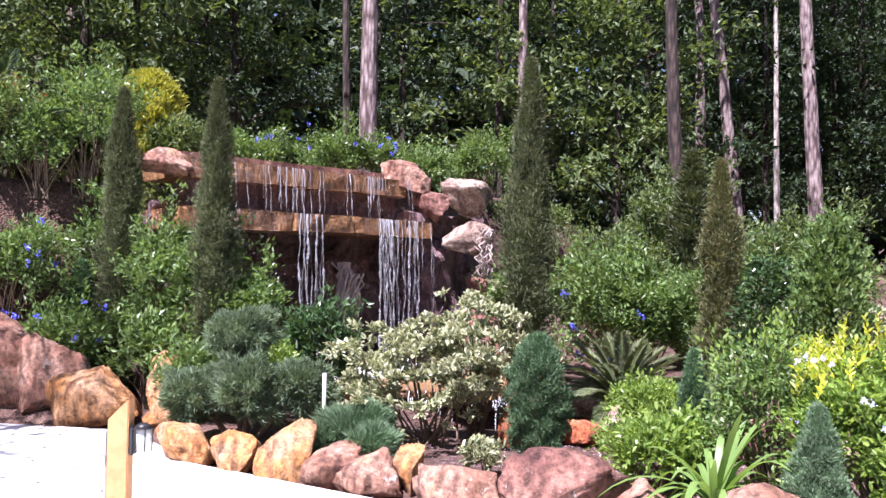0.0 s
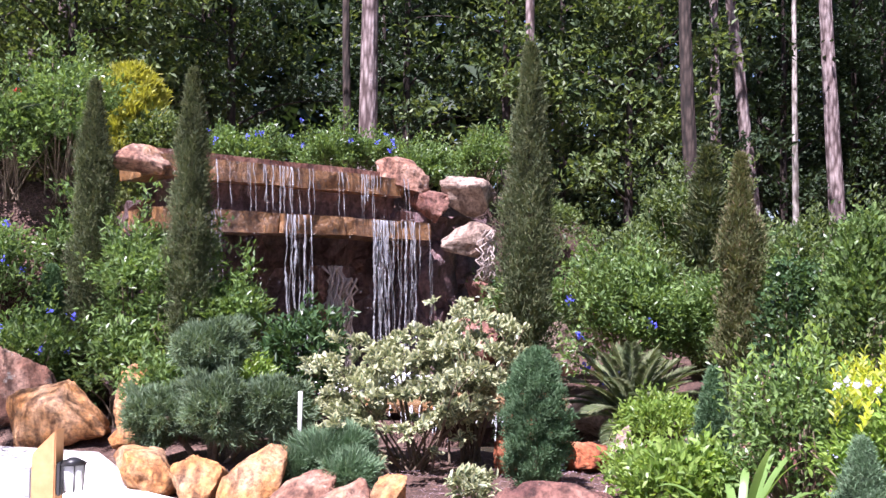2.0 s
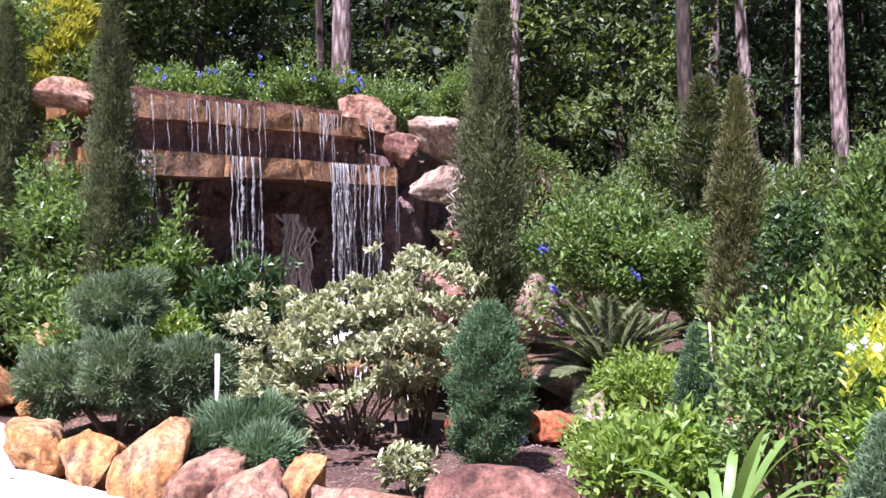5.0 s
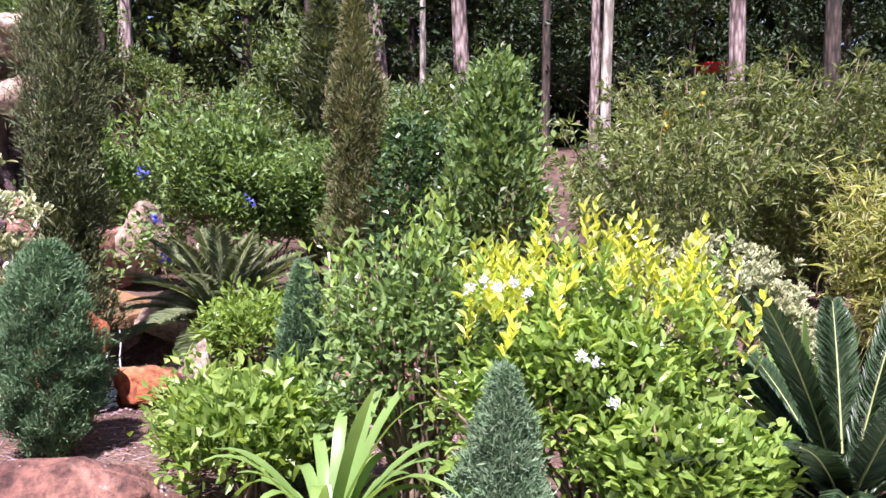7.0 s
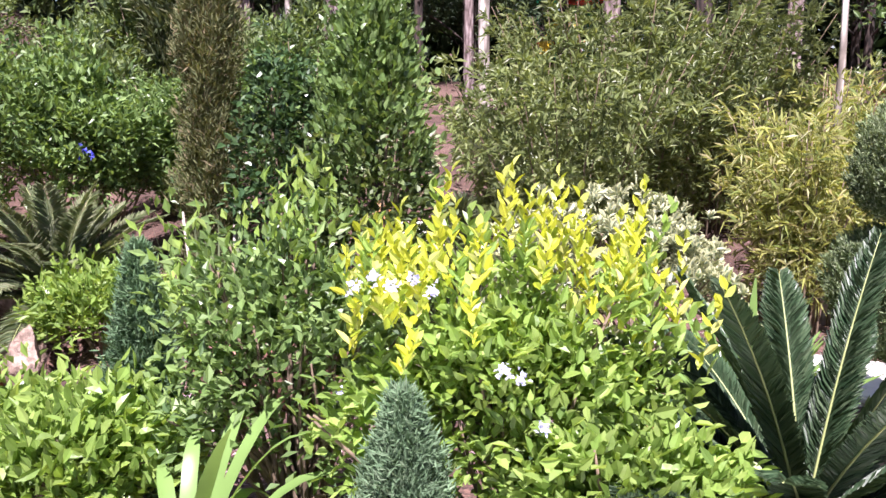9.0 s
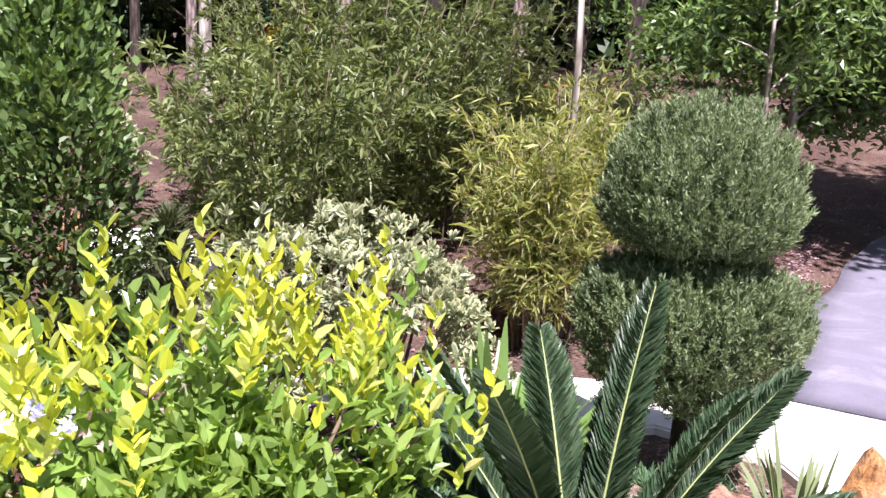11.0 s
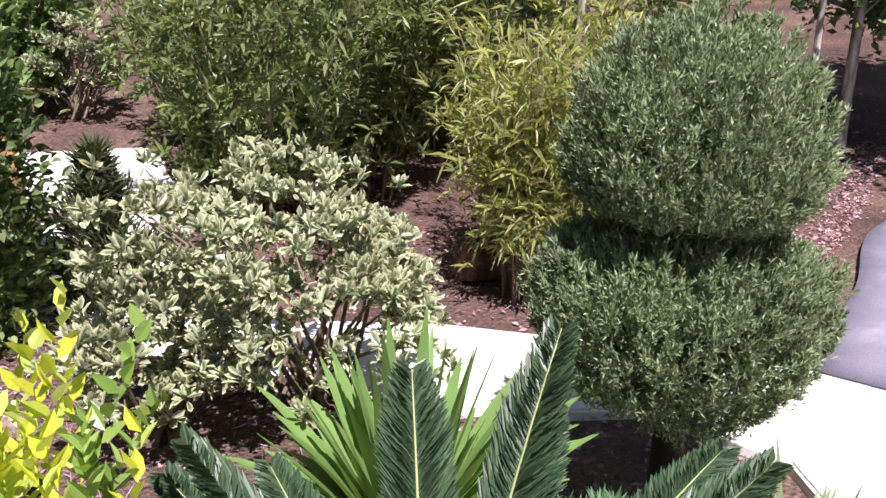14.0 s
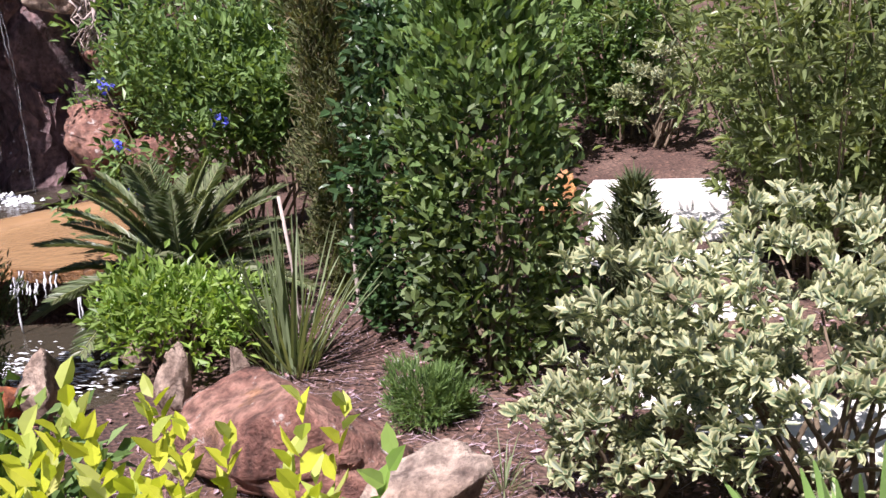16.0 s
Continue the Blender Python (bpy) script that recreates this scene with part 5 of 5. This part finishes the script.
# clipped juniper of two tiers
topiary = empty("topiary", pose(*g(5.12, 5.88)), "juniper clipped into a ball above a wide drum", "topiary")
rng = np.random.default_rng(80)
for nm, n, rx, rise, drop, cz in (("upper_ball", 1400, 0.37, 0.40, 0.19, 1.205), ("lower_drum", 1600, 0.44, 0.195, 0.40, 0.785)):
    d = unit(rng.normal(size=(n, 3)))
    e = d.copy()
    flat = 0.62 if nm == "lower_drum" else 0.85
    e[:, 2] = np.where(d[:, 2] > 0, rise * np.abs(d[:, 2]) ** flat, -drop * np.abs(d[:, 2]) ** 0.9)
    e[:, :2] *= rx
    lump = 1 + 0.03 * np.sin(d[:, :1] * 9 + d[:, 1:2] * 7) + 0.03 * np.sin(d[:, 2:] * 13 + d[:, :1] * 5)
    C = e * lump * (0.72 + 0.28 * rng.random((n, 1)) ** 0.3) + np.array([0, 0, cz])
    up = unit(d * 0.5 + np.array([0, 0, 0.8]) + rng.normal(size=(n, 3)) * 0.16)
    per = 52
    k = rng.random((n * per, 1))
    P = np.repeat(C, per, 0) + np.repeat(up, per, 0) * (0.10 * k - 0.04) + rng.normal(size=(n * per, 3)) * 0.010 * (1.15 - k)
    D = unit(np.repeat(up, per, 0) + rng.normal(size=(n * per, 3)) * 0.42)
    q = unit(rng.normal(size=(9000, 3)))
    q = np.stack([q[:, 0] * rx, q[:, 1] * rx, np.where(q[:, 2] > 0, q[:, 2] * rise, q[:, 2] * drop)], 1) * (0.45 + 0.35 * rng.random((9000, 1))) + np.array([0, 0, cz])
    P, D = np.concatenate([P, q]), np.concatenate([D, unit(rng.normal(size=(9000, 3)) + np.array([0, 0, 0.5]))])
    size = np.concatenate([np.full(n * per, 0.024), np.full(9000, 0.05)])
    part_arrays(nm, *leaf_arrays(P, D, size * (0.6 + 0.7 * rng.random(len(P))), size * 0.26, rng), M["topiary"], topiary)
V, T = tube_arrays(np.array([[0, 0, -0.05], [0.02, 0, 0.4], [0, 0.01, 0.9], [0, 0, 1.15]]), [0.06, 0.05, 0.045, 0.02], 9)
part_arrays("trunk", V, T, M["dark_bark"], topiary, smooth=True)

# bamboo and the narrow-leaved screen behind
def reeds(name, at, culms, h, spread, material, label, seed, leaf=(0.13, 0.014), per=70, category="bamboo", bow=0.25, low=0.15, whorl=5):
    rng = np.random.default_rng(seed)
    thing = empty(name, pose(*at), label, category)
    P, D = [], []
    for i in range(culms):
        a, r = rng.random() * 6.28, spread * math.sqrt(rng.random())
        foot = np.array([math.cos(a) * r * 0.5, math.sin(a) * r * 0.5, -0.03])
        lean = np.array([math.cos(a), math.sin(a), 0]) * r * (0.6 + bow)
        hh = h * (0.65 + 0.4 * rng.random())
        s = np.linspace(0, 1, 8)
        line = foot + lean * (s ** 1.6)[:, None] + np.array([0, 0, 1]) * (hh * s)[:, None]
        part_arrays("cane", *tube_arrays(line, np.linspace(0.009, 0.003, 8), 5), M["twig"], thing, smooth=True)
        q = low + (1.02 - low) * rng.random(per)
        base = np.stack([np.interp(q, s, line[:, k]) for k in range(3)], 1) + rng.normal(size=(per, 3)) * np.array([0.1, 0.1, 0.06])
        P.append(np.repeat(base, whorl, 0) + rng.normal(size=(per * whorl, 3)) * 0.010)
        w = unit(base - line[0] * np.array([1, 1, 0]) - np.array([0, 0, 1]) * base[:, 2:] * 0.8)
        D.append(unit(np.repeat(w, whorl, 0) * 0.6 + rng.normal(size=(per * whorl, 3)) * 0.7 + np.array([0, 0, 0.03 * whorl])))
    P, D = np.concatenate(P), np.concatenate(D)
    V, T = leaf_arrays(P, D, leaf[0] * (0.6 + 0.6 * rng.random(len(P))), leaf[1], rng, droop=0.15)
    part_arrays("foliage", V, T, material, thing)
    return thing


reeds("bamboo", g(5.84, 7.85), 26, 1.5, 0.32, M["bamboo"], "yellow-green feathery bamboo clump", 91, (0.12, 0.017), 40, low=0.3)
reeds("bamboo", g(6.2, 8.2), 26, 1.7, 0.5, M["bamboo"], "yellow-green feathery bamboo clump", 92, (0.12, 0.017), 40, low=0.26)
for (x, y, h, sp, sd) in ((4.75, 9.2, 1.6, 0.75, 93), (5.5, 9.9, 2.1, 0.9, 94), (6.7, 10.6, 2.2, 0.9, 95), (5.0, 10.9, 1.5, 0.8, 96), (7.5, 11.8, 2.2, 1.0, 97), (8.4, 10.6, 1.7, 0.8, 100), (6.2, 12.6, 2.2, 1.0, 101)):
    reeds("podocarpus", g(x, y), 30, h, sp, M["olive"], "olive green narrow-leaved shrub screen", sd, (0.105, 0.024), 40, "shrub", whorl=10)
reeds("tall_shrub", g(3.55, 11.9), 14, 1.65, 0.42, M["green"], "tall lanky green shrub", 98, (0.10, 0.034), 60, "shrub", 0.1)
reeds("tall_shrub", g(3.0, 11.2), 10, 1.55, 0.4, M["green"], "tall lanky green shrub", 99, (0.10, 0.034), 60, "shrub", 0.1)

# ---- wood ----
tree("pine_tree", g(-4.6, 17.0), 17, 0.20, M["pine_bark"], "tall pine with flaky pinkish bark", lean=(-0.004, 0), seed=101, crown_from=0.72, leaf_mat=M["needles"], leaf=(0.28, 0.03), clumps=200, crown_r=2.2, category="pine")
for (x, y, h, r, bark, ln, bow, label, sd) in (
        (-5.5, 18.0, 15, 0.10, "dark_bark", (-0.02, 0), 0, "slender pine with dark bark", 102),
        (3.1, 22.0, 17, 0.17, "pine_bark", (-0.115, 0), 0.1, "leaning pine with pale bark", 103),
        (4.95, 23.4, 18, 0.21, "pine_bark", (-0.05, 0), 0, "tall pine with pale pinkish bark", 104),
        (1.75, 19.0, 15, 0.18, "dark_bark", (-0.01, 0), -0.3, "crooked tree with dark bark", 105),
        (2.15, 24.0, 16, 0.17, "pine_bark", (-0.02, 0), 0, "pine with shaded reddish bark", 106),
        (-1.75, 19.0, 15, 0.12, "pine_bark", (0, 0), 0, "slender pine with pinkish bark", 107),
        (-11.4, 16.3, 15, 0.13, "pine_bark", (0.0, 0), 0, "slender pine trunk on the bank", 108),
        (-13.2, 17.5, 15, 0.12, "pine_bark", (0.0, 0), 0, "slender pine trunk on the bank", 109),
        (8.0, 23.3, 17, 0.12, "pine_bark", (-0.01, 0), 0, "tall pine with pinkish bark", 110),
        (10.05, 20.0, 18, 0.19, "pine_bark", (-0.01, 0), 0, "stout pine with pinkish bark", 111),
        (13.5, 19.0, 17, 0.17, "pine_bark", (0, 0), 0, "pine at the far clearing", 112),
        (12.3, 20.5, 16, 0.2, "dark_bark", (0, 0), 0, "dark trunk at the far clearing", 113),
        (14.8, 17.0, 16, 0.2, "dark_bark", (0, 0), 0, "dark trunk at the far clearing", 114),
        (20.3, 13.2, 18, 0.27, "pine_bark", (0, 0), 0, "pine with pale bark above the path", 115),
        (7.2, 25.0, 17, 0.12, "dark_bark", (0, 0), 0, "dark slender trunk in the wood", 116),
        (6.0, 15.5, 14, 0.09, "pale_bark", (0, 0), 0, "slender tree with pale trunk", 117),
        (6.22, 8.05, 7, 0.03, "pale_bark", (0, 0), 0, "thin pale trunk standing in the bamboo", 120),
        (4.0, 24.0, 13, 0.09, "pale_bark", (-0.01, 0), 0, "slender pale trunk in the wood", 119),
        (16.5, 14.0, 16, 0.16, "dark_bark", (0, 0), 0, "dark trunk beyond the path", 121),
        (25.0, 10.5, 16, 0.2, "pine_bark", (0, 0), 0, "pine beyond the path", 122)):
    tree("pine_tree", g(x, y, -0.2), h, r, M[bark], label, lean=ln, bow=bow, seed=sd, crown_from=0.7, leaf_mat=M["needles"], leaf=(0.28, 0.03), clumps=150, crown_r=2.0, category="pine", group="pines")

# stands out of view, added for the dappled shadow it drops on the path
tree("pine_tree", g(-5.5, 3.3), 9, 0.16, M["pine_bark"], "pine shading the end of the path", seed=123, crown_from=0.35, leaf_mat=M["needles"], leaf=(0.3, 0.05), clumps=60, per=20, crown_r=2.0, category="pine", group="pines")
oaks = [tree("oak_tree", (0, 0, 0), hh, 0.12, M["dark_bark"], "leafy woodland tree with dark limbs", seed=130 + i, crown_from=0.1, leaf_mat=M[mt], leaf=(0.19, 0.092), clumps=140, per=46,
             crown_r=cr, group="woodland trees", limbs=13) for i, (hh, cr, mt) in enumerate(((8.5, 2.5, "forest"), (7.0, 2.3, "forest"), (9.5, 2.7, "forest_shaded")))]
spots = [(-2.6, 20.6), (0.2, 20.4), (-8.6, 18.6), (-9.6, 14.4), (-12.5, 13.5), (3.9, 26.4), (5.9, 28.0), (0.8, 22.5), (-5.5, 22.0), (-10.5, 20.5), (-15, 18), (-2, 25),
         (3.3, 27.5), (9.3, 27.5), (-8, 27), (12.2, 28), (15.8, 26), (18.5, 23), (21, 19), (-13, 25), (-18, 22), (6.9, 29.5), (-9.8, 16.4), (22, 14), (24, 9), (20.5, 26), (-16.5, 12.5), (-19, 16), (0.5, 29), (6.5, 31), (10.5, 32.5), (13.5, 33.5), (16.5, 31), (19.5, 30), (8, 35), (12, 36), (15, 36), (18, 34), (22, 28)]
r3 = np.random.default_rng(7)
for i, (x, y) in enumerate(spots):
    # distant trees take the leaf coloured darker in place of canopy shade
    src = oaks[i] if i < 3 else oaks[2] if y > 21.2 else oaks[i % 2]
    m = Matrix.Translation(g(x, y)) @ Matrix.Rotation(r3.random() * 6.28, 4, 'Z')
    if i < 3:
        src.matrix_basis = m
    else:
        copy_thing(src, m)
tree("oak_tree", g(10.5, 9.75), 4.2, 0.06, M["pale_bark"], "young oak with low leafy boughs over the path", seed=141, crown_from=0.30, leaf_mat=M["green"], leaf=(0.11, 0.055), clumps=560, per=44, crown_r=1.25, limbs=9)
tree("oak_tree", g(8.7, 8.6), 3.4, 0.035, M["pale_bark"], "slender young tree at the path's edge", seed=142, crown_from=0.5, leaf_mat=M["green"], leaf=(0.10, 0.045), clumps=260, per=10, crown_r=0.9, limbs=6)
tree("oak_tree", g(17.8, 9.85), 4.2, 0.06, M["dark_bark"], "young oak with bright leaves beyond the path", seed=143, crown_from=0.12, leaf_mat=M["bright"], leaf=(0.12, 0.06), clumps=300, per=30, crown_r=1.9, limbs=9)
# unseen tree, placed so its crown shades the far asphalt
tree("oak_tree", g(12.9, 5.9), 9.0, 0.14, M["dark_bark"], "shade tree beside the asphalt", seed=144, lean=(-0.12, 0), crown_from=0.42, leaf_mat=M["forest"], leaf=(0.19, 0.10), clumps=600, per=46, crown_r=2.9, limbs=12)

# second unseen tree, added to deepen that shade
tree("oak_tree", g(13.6, 3.6), 10.0, 0.16, M["dark_bark"], "shade tree on the rough grass", seed=146, crown_from=0.45, leaf_mat=M["forest"], leaf=(0.19, 0.10), clumps=560, per=40, crown_r=3.0, limbs=12)

# far woods
rng = np.random.default_rng(150)
n = 72000
a = rng.uniform(-2.6, 2.9, n)
rad = np.where(rng.random(n) < 0.5, rng.uniform(31, 35, n), rng.uniform(38, 46, n))
fx, fy = 3 + np.sin(a) * rad, 8 + np.cos(a) * rad
fz = height(fx, fy) + 17 * rng.random(n)
P = np.stack([fx, fy, fz], 1) + rng.normal(size=(n, 3)) * 0.5
V, T = leaf_arrays(P, unit(rng.normal(size=(n, 3))), 1.1 * (0.5 + rng.random(n)), 0.8, rng)
# dark leaf colour stands in for the unlit depth of the wood
tagged(part_arrays("far_woods", V, T, M["forest_shaded"], None, "dense dark woodland in the distance"), "", "woods", "", "stuff")

# grass beside the asphalt
rng = np.random.default_rng(160)
n = 15000
gx2, gy2 = rng.uniform(8.3, 12.5, n), rng.uniform(4.2, 7.4, n)
lim = 5.5 + (gx2 - 8.2) * 0.62
ok = gy2 < np.minimum(lim, 7.4)
P = np.stack([gx2[ok], gy2[ok], height(gx2[ok], gy2[ok])], 1)
V, T = leaf_arrays(P, unit(rng.normal(size=P.shape) * 0.45 + np.array([0, 0, 1])), 0.10 * (0.5 + rng.random(len(P))), 0.012, rng)
tagged(part_arrays("grass", V, T, M["grass"], None, "rough yellow-green grass beside the asphalt"), "", "grass", "", "stuff")

# pale chips and fallen leaves
n = 6700
lx = np.concatenate([rng.uniform(6.1, 11.0, 2200), rng.uniform(0.8, 5.8, 2700), rng.uniform(8, 16, 1800)])
ly = np.concatenate([6.62 + (lx[:2200] - 6.3) * 0.62 + np.abs(rng.normal(size=2200)) * 0.17, rng.uniform(5.2, 9.2, 2700), rng.uniform(7.9, 11.5, 1800)])
P = np.stack([lx, ly, height(lx, ly) + 0.012], 1)
D = rng.normal(size=(n, 3)) * np.array([1, 1, 0.15])
V, T = leaf_arrays(P, unit(D), 0.045 * (0.25 + rng.random(n)), 0.007 + 0.02 * rng.random(n), rng)
tagged(part_arrays("leaf_litter", V, T, M["dry_leaf"], None, "fallen leaves and pale bark chips"), "", "leaf litter", "", "stuff")

# pine straw, twigs and needles strewn over the mulch
rng = np.random.default_rng(171)
n = 9000
sx = np.concatenate([rng.uniform(1.9, 4.2, 5200), rng.uniform(-1.2, 2.0, 1800), rng.uniform(4.0, 16.0, 2000)])
sy = np.concatenate([rng.uniform(5.9, 9.0, 5200), rng.uniform(5.6, 7.2, 1800), rng.uniform(7.6, 12.5, 2000)])
dry = ~inside(sx, sy, WALKWAY)
P = np.stack([sx, sy, height(sx, sy) + 0.008 + 0.012 * rng.random(n)], 1)[dry]
V, T = leaf_arrays(P, unit(rng.normal(size=P.shape) * np.array([1, 1, 0.1])), 0.09 * (0.4 + rng.random(len(P))), 0.002 + 0.0025 * rng.random(len(P)), rng)
tagged(part_arrays("pine_straw", V, T, M["straw"], None, "fallen pine needles strewn over dark mulch"), "", "pine straw", "", "stuff")

# ---- small made things ----
def box(size, bevel=0.01):
    bm = bmesh.new()
    bmesh.ops.create_cube(bm, size=1.0)
    bmesh.ops.scale(bm, vec=size, verts=bm.verts)
    bmesh.ops.bevel(bm, geom=bm.edges[:], offset=bevel, segments=2, affect='EDGES')
    return bm


post = empty("lamp_post", pose(-1.42, 4.05, 0.05, 0, 0, 14), "short cedar post with a path lantern and switch box", "lamp post")
bm = box((0.125, 0.10, 0.68), 0.006)
for v in bm.verts:
    v.co.z += 0.34
    if v.co.z > 0.6:
        v.co.z += v.co.x * 1.0 + 0.03
part("timber", bm, M["wood"], post)
b = part("switch_box", box((0.05, 0.09, 0.15), 0.008), M["galvanised"], post, "grey outdoor switch box")
b.matrix_basis = pose(-0.088, 0, 0.50)
V, T = tube_arrays(np.array([[-0.085, 0, 0.43], [-0.085, 0, 0.2], [-0.08, 0, -0.02]]), 0.011, 8)
part_arrays("conduit", V, T, M["galvanised"], post, "grey conduit", True)
b = part("lantern_plate", box((0.03, 0.09, 0.17), 0.008), M["black_metal"], post, "black backplate")
b.matrix_basis = pose(0.078, 0, 0.52)
bm = bmesh.new()
bmesh.ops.create_cone(bm, cap_ends=True, segments=16, radius1=0.045, radius2=0.055, depth=0.13)
gl = part("lantern_glass", bm, M["pvc"], post, "frosted lantern glass", True)
gl.matrix_basis = pose(0.135, 0, 0.525)
for k in range(6):
    q = k * math.pi / 3
    V, T = tube_arrays(np.array([[0.135 + 0.052 * math.cos(q), 0.052 * math.sin(q), 0.455], [0.135 + 0.062 * math.cos(q), 0.062 * math.sin(q), 0.595]]), 0.004, 5)
    part_arrays("cage_bar", V, T, M["black_metal"], post)
bm = bmesh.new()
bmesh.ops.create_cone(bm, cap_ends=True, segments=16, radius1=0.07, radius2=0.02, depth=0.03)
cp = part("cap", bm, M["black_metal"], post, "black lantern cap", True)
cp.matrix_basis = pose(0.135, 0, 0.608)


def stake(x, y, h, r, mat, label, lean=0.0):
    V, T = tube_arrays(np.array([[0, 0, -0.1], [0, 0, h * 0.5], [lean, 0, h]]), r, 8)
    ob = part_arrays("stake", V, T, M[mat], None, label, True)
    ob.matrix_basis = pose(*g(x, y))
    return tagged(ob, label, "stake")


stake(-1.1, 6.42, 0.62, 0.016, "pvc", "white plastic riser pipe in the bed")
stake(2.0, 8.42, 0.72, 0.009, "root", "pale wooden stake beside the cypress", -0.03)
stake(2.27, 8.62, 0.75, 0.012, "root", "pale wooden stake beside the cypress", 0.02)
lamp = empty("path_light", pose(*g(15.0, 10.45)), "small path light on a dark post", "path light")
part_arrays("stem", *tube_arrays(np.array([[0, 0, -0.05], [0, 0, 0.58]]), 0.03, 8), M["dark_bark"], lamp)
bm = bmesh.new()
bmesh.ops.create_cone(bm, cap_ends=True, segments=14, radius1=0.055, radius2=0.045, depth=0.11)
hd = part("head", bm, M["pvc"], lamp, "pale lamp head", True)
hd.matrix_basis = pose(0, 0, 0.63)

# play things at the far clearing
def toy_colour(name, c):
    return plain_material(name, c, tuple(min(1, k * 1.15) for k in c), 6, 0.4, 0.05)


red, yellow, teal, grey = toy_colour("red_plastic", (0.55, 0.05, 0.03)), toy_colour("yellow_plastic", (0.75, 0.50, 0.03)), toy_colour("green_plastic", (0.03, 0.30, 0.14)), toy_colour("pale_plastic", (0.6, 0.58, 0.5))
play = empty("play_structure", pose(*g(13.6, 30.0)), "red, yellow and green climbing frame in the clearing", "play structure")
for dx, dy in ((-0.9, 0), (0.9, 0), (-0.9, 1.6), (0.9, 1.6)):
    part_arrays("post", *tube_arrays(np.array([[dx, dy, -0.1], [dx, dy, 2.6]]), 0.07, 8), teal, play)
b = part("deck", box((2.0, 1.8, 0.12), 0.02), red, play)
b.matrix_basis = pose(0, 0.8, 1.1)
b = part("roof", box((1.3, 1.3, 0.25), 0.05), red, play)
b.matrix_basis = pose(0.5, 0.8, 2.5)
b = part("panel", box((0.9, 0.06, 0.7), 0.02), yellow, play)
b.matrix_basis = pose(-0.55, -0.05, 1.5)
V, T = tube_arrays(np.array([[-0.9, 0.2, 1.3], [-1.3, -0.1, 0.95], [-1.6, -0.4, 0.5], [-1.8, -0.5, 0.2]]), 0.2, 10)
part_arrays("slide", V, T, yellow, play, "yellow tube slide", True)
bench = empty("bench", pose(*g(14.6, 18.5)), "plain wooden bench in the clearing", "bench")
b = part("seat", box((1.5, 0.35, 0.06), 0.01), M["wood"], bench)
b.matrix_basis = pose(0, 0, 0.45)
for dx in (-0.6, 0.6):
    b = part("leg", box((0.08, 0.3, 0.47), 0.01), M["wood"], bench)
    b.matrix_basis = pose(dx, 0, 0.22)

# slatted railing in the wood
rail = empty("railing", pose(*g(2.15, 17.0), 0, 0, -4), "brown wooden slatted railing among the trees", "railing")
for z in (0.12, 0.92):
    b = part("rail", box((1.7, 0.07, 0.06), 0.008), M["wood"], rail)
    b.matrix_basis = pose(0, 0, z)
for dx in (-0.85, 0.0, 0.85):
    b = part("post", box((0.09, 0.09, 1.1), 0.008), M["wood"], rail)
    b.matrix_basis = pose(dx, 0.085, 0.5)
for i in range(15):
    b = part("slat", box((0.035, 0.03, 0.8), 0.004), M["wood"], rail)
    b.matrix_basis = pose(-0.77 + 0.11 * i, -0.002, 0.52)
